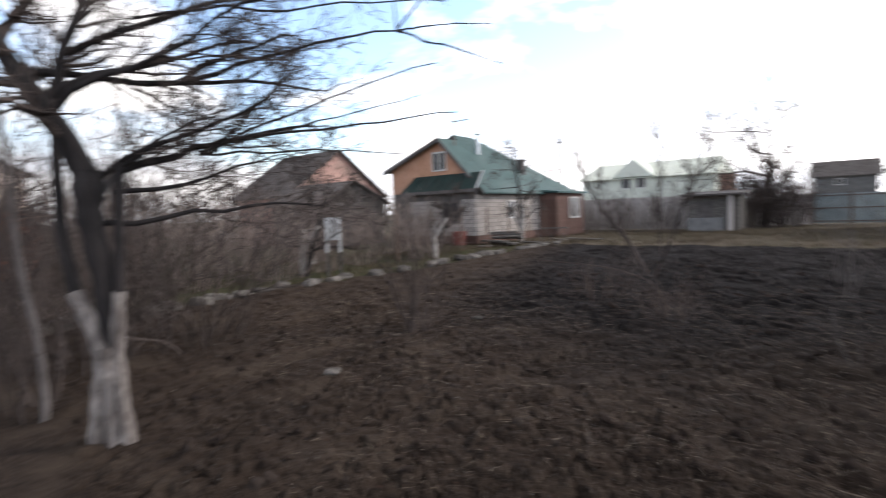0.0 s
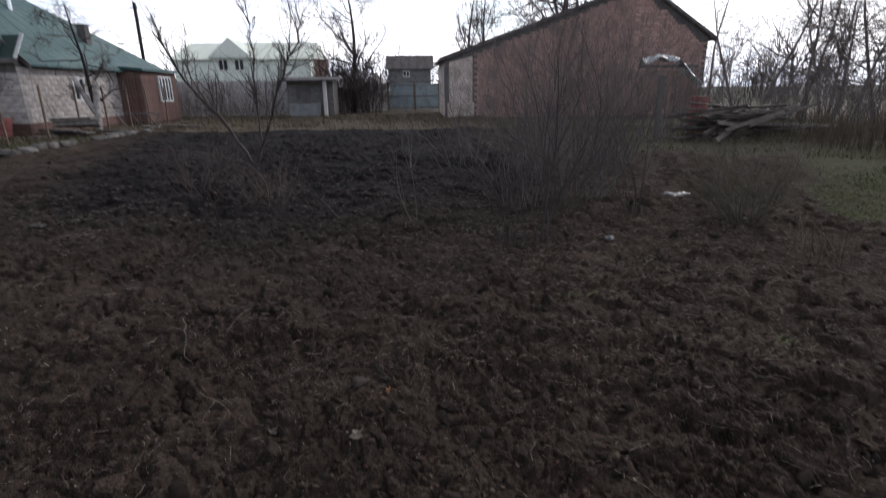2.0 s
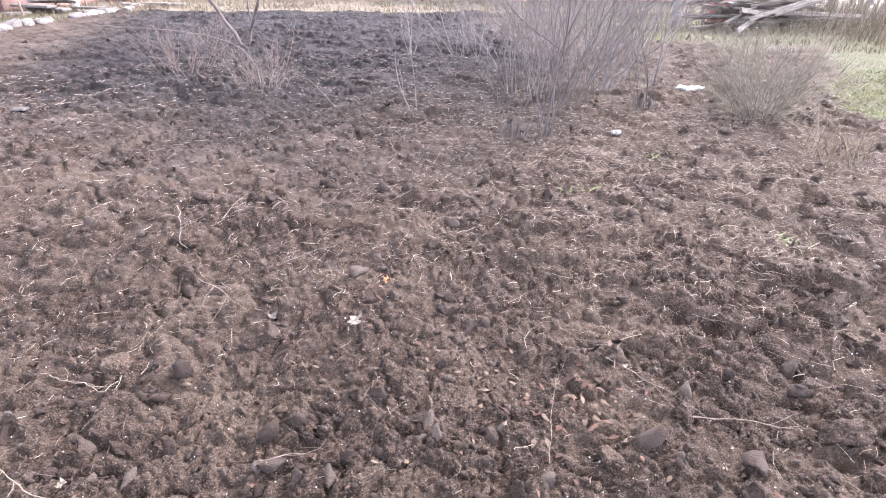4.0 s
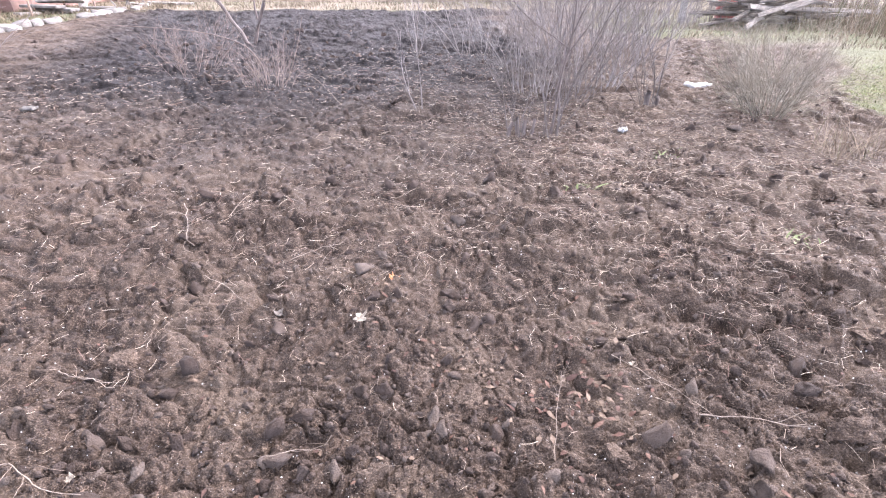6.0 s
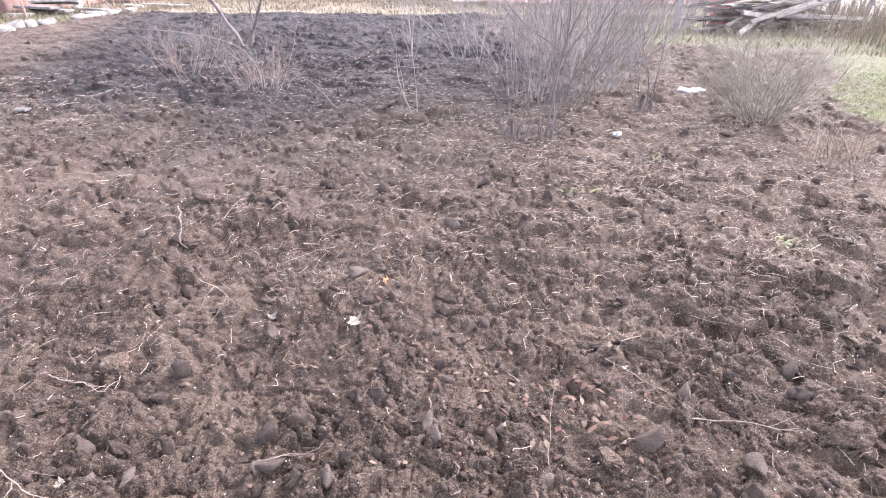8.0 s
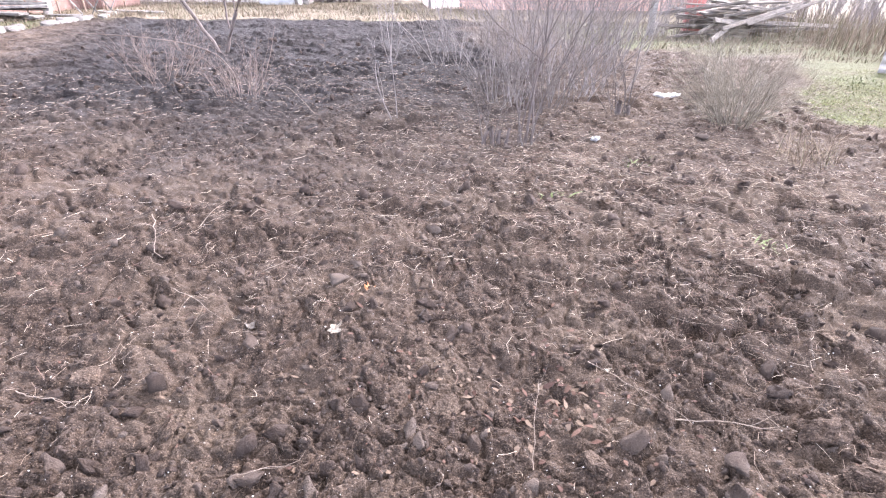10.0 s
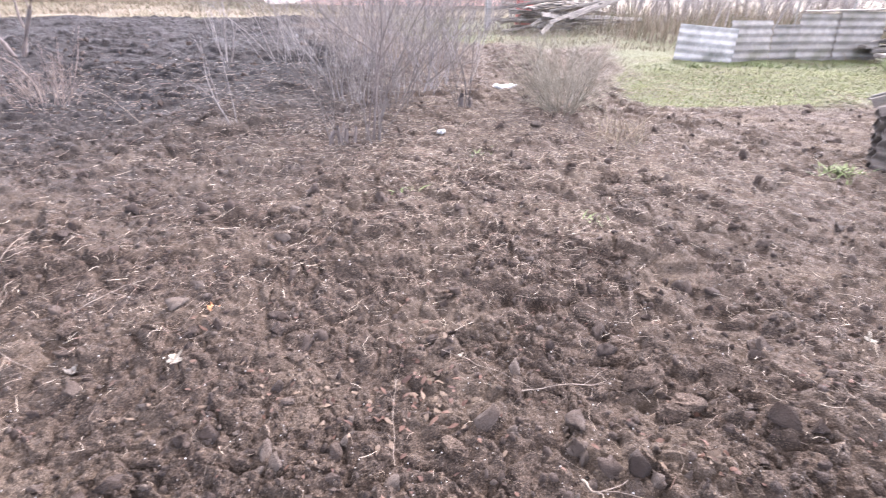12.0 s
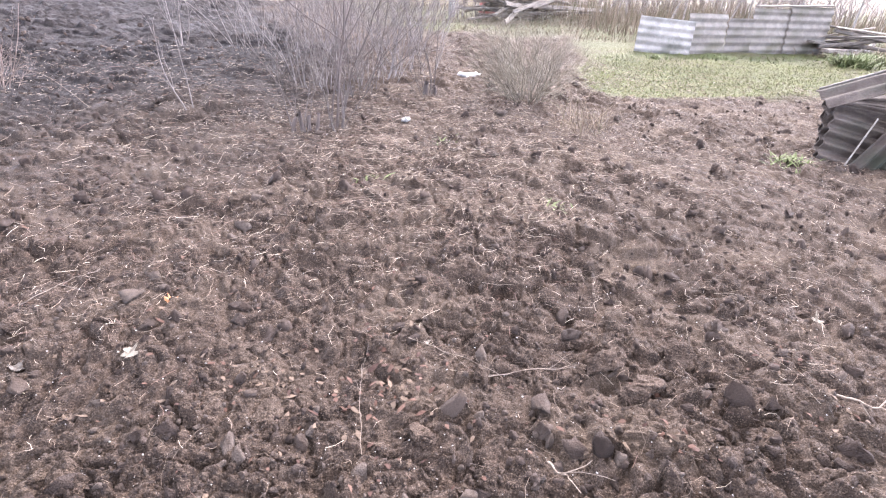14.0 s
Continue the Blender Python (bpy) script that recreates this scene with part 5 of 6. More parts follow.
def slate_pile():
    t = thing("slate_pile", "leaning stack of old dark corrugated slate sheets", "roofing sheets", pose(5.0, 2.74, 0, 0, 0, -38))
    rng = random.Random(5)
    for i in range(7):
        ob = part("sheet", corrugated(1.6, 0.5 + 0.012 * i, 0.11, 0.055), M_SLATE_D, t)
        ob.matrix_basis = pose(0.02 * i + rng.uniform(-0.02, 0.02), 0.045 * i, -0.04, -22 + rng.uniform(-3, 3), 12 - 2.6 * i, rng.uniform(-3, 3))
    # a sheet leaning on the stack, its waves running aslant
    n, k = 110, 8
    u, v = np.meshgrid(np.linspace(0, 1, n), np.linspace(0, 1, k), indexing="ij")
    x = 0.2 + 1.2 * u + 0.3 * v
    y = -0.12 + 0.1 * v + 0.026 * np.sin(u * 2 * np.pi * 11)
    z = -0.06 + v * (0.48 + 0.5 * u)
    i, j = np.meshgrid(np.arange(n - 1), np.arange(k - 1), indexing="ij")
    q = np.stack([i * k + j, (i + 1) * k + j, (i + 1) * k + j + 1, i * k + j + 1], -1).reshape(-1, 4)
    lean = put("leaning_sheet", mesh_of(np.stack([x, y, z], -1).reshape(-1, 3), q, True), M_SLATE_D, t, "dark corrugated sheet leaning aslant")
    lean.modifiers.new("thick", "SOLIDIFY").thickness = 0.008
    ob = part("top_sheet", corrugated(1.9, 0.3, 0.13, 0.036), M_SLATE_D, t, "sheet laid sloping over the stack")
    ob.matrix_basis = pose(-0.04, 0.0, 0.45, -68, -23, 2)
    # added pale strip in place of light caught on the sheets' top edge
    part("top_lath", boxes((0, -0.011, 0, 1.9, 0.011, 0.018), bevel=0.004), M_STONE, t, "thin pale strip for the lit edge along the top").matrix_basis = pose(-0.06, 0.27, 0.548, 0, -23, 2)
    part("batten", boxes((0, -0.012, 0, 0.03, 0.012, 0.34), bevel=0.004), M_STONE, t, "short pale batten leaning on the sheets").matrix_basis = pose(0.86, -0.16, 0.12, -18, 8, 0)
    pipe = [(np.array([(0.5 + 0.9 * f, -0.07 + 0.02 * f, 0.56 + 0.36 * f) for f in np.linspace(0, 1, 6)]), np.full(6, 0.04))]
    pp = put("clay_pipe", mesh_of(*tubes(pipe, 12), smooth=True), M_SLATE_D, t, "dark hollow pipe under the top sheet")
    pp.modifiers.new("thick", "SOLIDIFY").thickness = 0.01
    part("cane", boxes((0, -0.006, 0, 0.012, 0.006, 0.5), bevel=0.003), M_WOOD, t, "thin dry cane leaning on the sheets").matrix_basis = pose(0.12, -0.24, -0.02, -18, 22, 0)


slate_pile()


def slate_props():
    for x, y, rx, ry, l in ((8.9, 8.75, 6, 14, 1.35), (10.1, 8.35, 4, 16, 1.3), (9.4, 8.7, 8, -10, 1.1)):
        st = part("prop_stick", boxes((-0.02, -0.015, -0.1, 0.02, 0.015, l), bevel=0.005), M_PLANK, None)
        st.matrix_basis = pose(x, y, 0, rx, ry, 0)
        tagged(st, "pale stick stuck in the ground behind the slate", "stick", "sticks behind the slate")
    bd = part("capping_board", boxes((0, -0.05, 0, 2.1, 0.05, 0.03), bevel=0.006), M_PLANK, None)
    bd.matrix_basis = pose(10.85, 8.22, 0.9, 0, -1.5, -6)
    tagged(bd, "pale weathered board laid on the standing slate", "board")


slate_props()


# ---- heaps of old timber ----
def timber(name, label, x, y, count, spread, seed, turn, height, long=2.6, group=""):
    rng = random.Random(seed)
    for i in range(count):
        l, w, h = rng.uniform(0.5, 1) * long, rng.uniform(0.05, 0.18), rng.uniform(0.025, 0.08)
        me = bpy.data.meshes.new("m")
        bm = boxes((-l / 2, -w / 2, -h / 2, l / 2, w / 2, h / 2), bevel=0.008)
        bm.to_mesh(me)
        bm.free()
        z = 0.05 + height * i / count
        ob = put(name, me, M_PLANK, m=pose(x + rng.uniform(-1, 1) * spread, y + rng.uniform(-1, 1) * spread * 0.5, z, rng.uniform(-12, 12), rng.uniform(-12, 8), turn + rng.uniform(-40, 40)))
        tagged(ob, label, "timber", group)


timber("old_plank", "grey weathered plank in a loose heap", 8.9, 14.6, 36, 1.0, 3, 10, 0.85, 2.9, "plank heap")
for k, (x, y, z, tilt, turn, l, w) in enumerate([(9.3, 13.7, 0.6, -13, 14, 2.5, 0.1), (9.8, 13.6, 0.7, -16, 6, 2.1, 0.08), (8.6, 13.8, 0.42, 6, 38, 2.4, 0.12), (10.3, 13.9, 0.4, 2, -9, 2.3, 0.1), (8.2, 13.5, 0.24, -8, 47, 1.9, 0.12)]):
    pl = part("long_plank", boxes((-l / 2, -w / 2, -0.025, l / 2, w / 2, 0.025), bevel=0.008), M_PLANK, None)
    pl.matrix_basis = pose(x, y, z, 62, tilt, turn)
    tagged(pl, "long sun-bleached plank lying across the timber heap", "timber", "long planks")
timber("old_plank", "grey weathered board in a low heap beside the slate", 13.6, 7.6, 16, 0.7, 4, -20, 0.5, 2.4, "board heap")


def film_frame():
    """A post with a white film draped over dry canes."""
    rng = np.random.default_rng(9)
    t = thing("draped_frame", "grey post and canes with torn white film draped on top", "plant frame", pose(7.1, 15.2, 0))
    part("post", boxes((-0.08, -0.08, 0, 0.08, 0.08, 1.75), bevel=0.02), M_WOOD, t)
    part("crossbar", boxes((-0.7, -0.04, 1.95, 1.0, 0.04, 2.03), bevel=0.01), M_WOOD, t)
    u, v = np.meshgrid(np.linspace(0, 1, 40), np.linspace(0, 1, 10), indexing="ij")
    x = -0.65 + 1.85 * u
    z = 2.2 + 0.10 * np.sin(u * 5) - np.maximum(u - 0.55, 0) ** 1.3 * 1.75 - 0.28 * np.abs(v - 0.5) ** 1.2 * (1 + np.sin(u * 19) * 0.5)
    y = (v - 0.5) * 0.5 + 0.05 * np.sin(u * 23)
    z = z + rng.normal(0, 0.012, z.shape)
    n, k = x.shape
    i, j = np.meshgrid(np.arange(n - 1), np.arange(k - 1), indexing="ij")
    q = np.stack([i * k + j, (i + 1) * k + j, (i + 1) * k + j + 1, i * k + j + 1], -1).reshape(-1, 4)
    film = put("film", mesh_of(np.stack([x, y, z], -1).reshape(-1, 3), q, True), M_DRAPE, t, "torn white film")
    film.modifiers.new("thick", "SOLIDIFY").thickness = 0.006
    canes = [grow(rng, (rng.uniform(-0.7, 1.1), rng.uniform(-0.3, 0.3), -0.05), (rng.normal(0, 0.1), 0, 1), rng.uniform(1.4, 2.2), 0.012, 6, 0.06, 0, 0.5) for _ in range(26)]
    for c in canes:
        put("cane", mesh_of(*tubes([c], 4), smooth=True), M_SHRUB, t)
    red = put("red_barrel", bpy.data.meshes.new("m"), M_RED, m=pose(8.5, 15.6, 0))
    bm = bmesh.new()
    bmesh.ops.create_cone(bm, cap_ends=True, segments=24, radius1=0.26, radius2=0.25, depth=1.15, matrix=Matrix.Translation((0, 0, 0.58)))
    bmesh.ops.bevel(bm, geom=list(bm.edges), offset=0.015, segments=1, affect="EDGES")
    bm.to_mesh(red.data)
    bm.free()
    tagged(red, "dull red metal barrel half hidden by canes", "barrel")


film_frame()


# ---- grass, straw, clods, litter ----
def blades(x, y, length, width, rng, droop=0.6, lean=0.5):
    """Thin three-point ribbons with two quads each."""
    n = len(x)
    z = ground_z(x, y)
    a = rng.uniform(0, 2 * np.pi, n)
    l = length * rng.uniform(0.5, 1.2, n)
    d = np.stack([np.cos(a), np.sin(a)], -1)
    s = np.stack([-d[:, 1], d[:, 0]], -1) * (width * rng.uniform(0.6, 1.3, n))[:, None]
    le = lean * rng.uniform(0.2, 1.2, n)
    rows = []
    for f, wf in ((0, 1.0), (0.55, 0.8), (1.0, 0.15)):
        out = (le * f + droop * f * f * le)[:, None] * d * l[:, None]
        hgt = z - 0.01 + l * f * (1 - 0.35 * droop * f * le)
        p = np.stack([x, y], -1) + out
        rows += [np.column_stack([p - s * wf, hgt]), np.column_stack([p + s * wf, hgt])]
    verts = np.stack(rows, 1).reshape(-1, 3)
    b = np.arange(n)[:, None] * 6
    return verts, np.concatenate([b + [0, 1, 3, 2], b + [2, 3, 5, 4]])


def scatter(rng, n, x0, x1, y0, y1, keep=None):
    x, y = rng.uniform(x0, x1, n), rng.uniform(y0, y1, n)
    if keep is not None:
        k = keep(x, y, rng.uniform(0, 1, n))
        x, y = x[k], y[k]
    return x, y


def build_grass():
    rng = np.random.default_rng(21)
    lawn = lambda x, y, r: (field_mask(x, y) < 0.5) & (r < (0.35 + vnoise(x, y, 0.8, 41)) * (1 - 0.8 * sstep(y + 0.28 * x, 9.0, 10.2)))
    x, y = scatter(rng, 105000, 4, 13, 2.5, 9, lawn)
    tagged(put("lawn_grass", mesh_of(*blades(x, y, 0.05, 0.004, rng, 0.9, 1.6)), M_GRASS), "short patchy spring grass beside the field", "grass", kind="stuff")
    rough = lambda x, y, r: (field_mask(x, y) < 0.4) & (r < vnoise(x, y, 1.2, 42) * 1.2)
    parts = []
    for x0, x1, y0, y1, n, l in ((4, 15, 10, 20, 16000, 0.14), (-16, -9.5, 0, 22, 22000, 0.16), (-14, 4, 19.5, 32, 24000, 0.2), (12, 24, 4, 20, 14000, 0.25)):
        x, y = scatter(rng, n, x0, x1, y0, y1, rough)
        parts.append(blades(x, y, l, 0.007, rng, lean=0.8))
    tagged(put("dry_grass", mesh_of(*join(*parts)), M_DRYGRASS), "dry winter grass round the field", "grass", kind="stuff")
    x, y = scatter(rng, 520, 2.9, 3.75, 3.5, 4.3, lambda x, y, r: np.hypot((x - 3.4) / 0.24, (y - 3.95) / 0.24) < 1)
    tagged(put("straw_tuft", mesh_of(*blades(x, y, 0.36, 0.0018, rng, 0.9, 0.7)), M_TUFT), "tuft of dry brown grass at the field edge", "grass tuft", kind="stuff")
    for cx, cy, n, l, s in ((11.6, 6.4, 700, 0.22, 0.3), (12.6, 6.6, 500, 0.2, 0.3), (4.66, 2.76, 60, 0.06, 0.09), (9.3, 7.5, 160, 0.1, 0.3), (7.9, 7.7, 120, 0.1, 0.2), (10.2, 7.2, 110, 0.07, 0.7), (8.7, 7.6, 90, 0.06, 0.7), (7.1, 7.9, 70, 0.06, 0.4), (11.2, 7.1, 90, 0.07, 0.6), (4.6, 2.75, 60, 0.06, 0.2)):
        x, y = rng.normal(cx, s / 2, n), rng.normal(cy, s / 2, n)
        tagged(put("green_tuft", mesh_of(*blades(x, y, l, 0.008, rng, 0.8, 1.0)), M_LEAFY), "fresh green weed tuft", "weed", "green tufts", "stuff")
    for cx, cy in ((1.04, 3.37), (2.13, 2.52), (1.91, 4.01)):
        x, y = rng.normal(cx, 0.05, 16), rng.normal(cy, 0.04, 16)
        tagged(put("green_weed", mesh_of(*blades(x, y, 0.055, 0.008, rng, 0.9, 1.3)), M_LEAFY), "small yellow-green weed sprouting in the soil", "weed", "field weeds", "stuff")


build_grass()


def build_clods():
    rng = np.random.default_rng(33)

    def lumps(sub, count, hard):
        bm = bmesh.new()
        bmesh.ops.create_icosphere(bm, subdivisions=sub, radius=1.0)
        base = np.array([v.co[:] for v in bm.verts])
        tri = np.array([[v.index for v in f.verts] for f in bm.faces])
        bm.free()
        shapes = []
        for s in range(count):
            # cut by random planes to a broken block, then roughened
            p = base.copy()
            for _ in range(13):
                w = rng.normal(0, 1, 3)
                w /= np.linalg.norm(w)
                h = rng.uniform(0.3, 0.75)
                over = np.maximum(p @ w - h, 0)
                p -= over[:, None] * w
            for f, amp in ((1.7, 0.2), (4.0, 0.22), (9.0, hard), (19.0, hard * 0.7)):
                p += base * np.array([noise.noise(Vector(q * f + s * 7.3)) for q in base])[:, None] * amp
            shapes.append(p)
        return shapes, tri

    def strew(name, label, n, far, sub, lo, hi, power, sink, keep, side=70):
        shapes, tri = lumps(sub, 16, 0.12)
        r = 0.9 + (far - 0.9) * rng.uniform(0, 1, n) ** 1.35
        a = np.radians(90 - rng.uniform(-side, side + 6, n))
        x, y = r * np.cos(a), r * np.sin(a)
        ok = (field_mask(x, y) > 0.6) & (rng.uniform(0, 1, n) < keep + vnoise(x, y, 0.6, 51))
        x, y, r = x[ok], y[ok], r[ok]
        z = ground_z(x, y)
        s = np.minimum(lo * (1 + rng.pareto(power, len(x))), hi) * (1 + 0.05 * r)
        verts, faces, k = [], [], len(shapes[0])
        for i in range(len(x)):
            m = np.array(Euler((rng.uniform(0, 6.3), rng.uniform(0, 6.3), rng.uniform(0, 6.3))).to_matrix())
            p = (shapes[i % 16] * s[i] * (rng.uniform(0.8, 1.5), rng.uniform(0.8, 1.2), rng.uniform(0.6, 1))) @ m.T
            verts.append(p + (x[i], y[i], z[i] + s[i] * sink)), faces.append(tri + i * k)
        tagged(put(name, mesh_of(np.concatenate(verts), np.concatenate(faces)), M_CLOD), label, "soil clods", kind="stuff")

    # the nearest clods one by one, on shared meshes
    shapes, tri = lumps(4, 12, 0.22)
    meshes = []
    for p in shapes:
        me = mesh_of(p, tri)
        me.materials.append(M_CLOD_ONE)
        meshes.append(me)
    for i in range(140):
        x, y = rng.uniform(-1.9, 3.0), 0.75 + 3.0 * rng.uniform(0, 1) ** 1.2
        if np.hypot(x, y) < 0.95 or field_mask(np.array(x), np.array(y)) < 0.6:
            continue
        q = min(0.016 * (1 + rng.pareto(2.0)), 0.06)
        ob = new("soil_clod", meshes[i % 12])
        ob.matrix_basis = Matrix.LocRotScale((x, y, float(ground_z(x, y)) - q * 0.14), Euler((rng.uniform(-0.5, 0.5), rng.uniform(-0.5, 0.5), rng.uniform(0, 6.3))), (q * rng.uniform(0.9, 1.6), q * rng.uniform(0.8, 1.2), q * rng.uniform(0.6, 1.0)))
        tagged(ob, "broken angular clod of dark brown soil", "clod", "clods underfoot")
    strew("soil_clods", "broken angular clods of dark brown soil over the field", 4200, 15, 2, 0.014, 0.055, 2.0, 0.05, 0.1)
    strew("soil_crumbs", "small crumbs of dark brown soil over the field", 31000, 8, 1, 0.003, 0.02, 2.1, 0.2, 0.25)
    # pale grit
    n = 6500
    r = 0.9 + 10 * rng.uniform(0, 1, n) ** 1.5
    a = np.radians(90 - rng.uniform(-70, 76, n))
    x, y = r * np.cos(a), r * np.sin(a)
    z = ground_z(x, y)
    octa = np.array([[1, 0, 0], [-1, 0, 0], [0, 1, 0], [0, -1, 0], [0, 0, 1], [0, 0, -1]], float)
    of = np.array([[0, 2, 4], [2, 1, 4], [1, 3, 4], [3, 0, 4], [2, 0, 5], [1, 2, 5], [3, 1, 5], [0, 3, 5]])
    s = rng.uniform(0.0008, 0.003, n) * (1 + 0.18 * r)
    v = octa[None] * rng.uniform(0.6, 1.4, (n, 6, 3)) * s[:, None, None] + np.stack([x, y, z + s * 0.6], -1)[:, None]
    f = of[None] + np.arange(n)[:, None, None] * 6
    tagged(put("grit", mesh_of(v.reshape(-1, 3), f.reshape(-1, 3)), M_PEBBLE), "small pale stones and grit in the soil", "grit", kind="stuff")


build_clods()


def build_litter():
    rng = np.random.default_rng(44)
    # straw and rootlets lying on the soil: thick where the weeds were raked, sparse elsewhere
    n = 250000
    r = 0.9 + 9 * rng.uniform(0, 1, n) ** 0.8
    a = np.radians(90 - rng.uniform(-60, 70, n))
    x, y = r * np.cos(a), r * np.sin(a)
    raked = np.exp(-((x - 1.6) ** 2 / 2.6 + (y - 3.9) ** 2 / 3.4)) + 0.5 * np.exp(-((x - 3.4) ** 2 / 1.5 + (y - 2.6) ** 2 / 2.0))
    ok = rng.uniform(0, 1, n) < (0.035 + 0.08 * vnoise(x, y, 1.1, 62) + 1.0 * vnoise(x, y, 0.5, 61) * raked) * (0.2 + 0.8 * sstep(r, 1.5, 2.6))
    x, y, r = x[ok], y[ok], r[ok]
    n = len(x)
    t, l = rng.uniform(0, np.pi, n), rng.gamma(1.5, 0.022, n) + 0.009
    bend, ts = rng.normal(0, 0.5, n), np.linspace(-0.5, 0.5, 3)
    ang = t[:, None] + bend[:, None] * ts
    qx, qy = x[:, None] + l[:, None] * ts * np.cos(ang), y[:, None] + l[:, None] * ts * np.sin(ang)
    qz = ground_z(qx, qy)
    qz = 0.15 * qz + 0.85 * qz.max(1, keepdims=True) + rng.uniform(0.0, 0.012, (n, 1)) + rng.normal(0, 0.12, (n, 1)) * l[:, None] * ts
    rad = rng.uniform(0.0003, 0.0008, n) * (0.7 + 0.25 * r)
    tagged(put("straw_litter", mesh_of(*tubes([(np.stack([qx[i], qy[i], qz[i]], -1), np.full(3, rad[i])) for i in range(n)], 3)), M_STRAW), "scattered dry straw and rootlets on the soil", "straw", kind="stuff")
    # curly root threads
    n = 4200
    r = 0.9 + 5.5 * rng.uniform(0, 1, n) ** 1.1
    a = np.radians(90 - rng.uniform(-56, 78, n))
    x, y = r * np.cos(a), r * np.sin(a)
    ok = (field_mask(x, y) > 0.6) & (rng.uniform(0, 1, n) < 0.3 + 0.7 * vnoise(x, y, 0.5, 63))
    x, y, r = x[ok], y[ok], r[ok]
    threads = []
    for i in range(len(x)):
        way, step = rng.uniform(0, 6.28), rng.gamma(2.0, 0.005) + 0.004
        curl, pts = rng.normal(0, 0.35), [(x[i], y[i])]
        for _ in range(5):
            way += curl + rng.normal(0, 0.25)
            pts.append((pts[-1][0] + step * math.cos(way), pts[-1][1] + step * math.sin(way)))
        threads.append(pts)
    q = np.array(threads)
    qz = ground_z(q[..., 0], q[..., 1])
    qz = 0.4 * qz + 0.6 * qz.max(1, keepdims=True) + 0.002 + 0.012 * rng.uniform(0, 1, (len(x), 1)) * np.sin(np.linspace(0, np.pi, 6))
    rad = rng.uniform(0.00018, 0.0005, len(x)) * (0.8 + 0.25 * r)
    tagged(put("root_threads", mesh_of(*tubes([(np.column_stack([q[i], qz[i]]), rad[i] * np.linspace(1, 0.4, 6)) for i in range(len(x))], 3)), M_THREAD), "thin curly rootlets and dry threads on the soil", "rootlets", kind="stuff")
    # dead leaves
    n = 2400
    r = 0.9 + 7 * rng.uniform(0, 1, n) ** 1.3
    a = np.radians(90 - rng.uniform(-60, 60, n))
    x, y = r * np.cos(a), r * np.sin(a)
    ok = rng.uniform(0, 1, n) < 0.12 + 0.5 * np.exp(-((x - 0.8) ** 2 / 1.2 + (y - 2.6) ** 2 / 3.0)) + np.exp(-((x - 0.62) ** 2 + (y - 1.45) ** 2) / 0.05)
    x, y = x[ok], y[ok]
    for cx, cy, sp, k in ((0.58, 1.42, 0.13, 45), (1.35, 0.8, 0.07, 26), (2.05, 0.72, 0.07, 24), (0.1, 1.62, 0.12, 40), (2.1, 0.98, 0.08, 20)):
        x, y = np.append(x, rng.normal(cx, sp, k)), np.append(y, rng.normal(cy, sp * 0.7, k))
    z = ground_z(x, y) + rng.uniform(0.006, 0.02, len(x))
    n = len(x)
    shape = np.array([[-1, 0, 0], [-0.4, 0.45, 0.12], [-0.4, -0.45, 0.12], [0.4, 0.4, 0.16], [0.4, -0.4, 0.16], [1, 0, 0.1]])
    v = shape[None] * rng.uniform(0.006, 0.017, (n, 1, 1)) * (1 + 0.4 * np.exp(-((x - 0.62) ** 2 + (y - 1.45) ** 2) / 0.06))[:, None, None] * rng.uniform(0.4, 1.6, (n, 6, 3)) * (1, 1, 1.2)
    t = rng.uniform(0, 2 * np.pi, n)
    c, s = np.cos(t)[:, None], np.sin(t)[:, None]
    v = np.stack([v[..., 0] * c - v[..., 1] * s, v[..., 0] * s + v[..., 1] * c, v[..., 2]], -1)
    v[..., 2] += v[..., 0] * rng.normal(0, 0.4, (n, 1))
    v += np.stack([x, y, z], -1)[:, None]
    f = np.array([[0, 2, 1], [1, 2, 4], [1, 4, 3], [3, 4, 5]])[None] + np.arange(n)[:, None, None] * 6
    tagged(put("leaf_litter", mesh_of(v.reshape(-1, 3), f.reshape(-1, 3)), M_DEADLEAF), "scattered curled dead brown leaves on the soil", "dead leaves", kind="stuff")


build_litter()


def curled_leaf(name, label, x, y, size, mat, turn):
    """A single lobed dry leaf, curled up from the soil."""
    bm = bmesh.new()
    mid = bm.verts.new((0, 0, 0))
    rim = []
    for i in range(22):
        a = i / 22 * 2 * math.pi
        q = size * (0.5 + 0.5 * abs(math.cos(2.5 * a)) ** 0.7) * (0.75 + 0.25 * math.cos(a / 2) ** 2) * (1 + 0.18 * math.sin(7 * a + turn))
        rim.append(bm.verts.new((q * math.cos(a), q * math.sin(a) * 0.8, 0.7 * q * q / size * (0.5 + 0.5 * math.sin(3 * a + turn)))))
    for i in range(22):
        bm.faces.new((mid, rim[i], rim[(i + 1) % 22]))
    me = bpy.data.meshes.new("m")
    bm.to_mesh(me)
    bm.free()
    ob = put(name, me, mat, m=pose(x, y, float(ground_z(x, y)) + 0.015, 18, -12, turn))
    ob.modifiers.new("thick", "SOLIDIFY").thickness = 0.0015
    tagged(ob, label, "leaf")


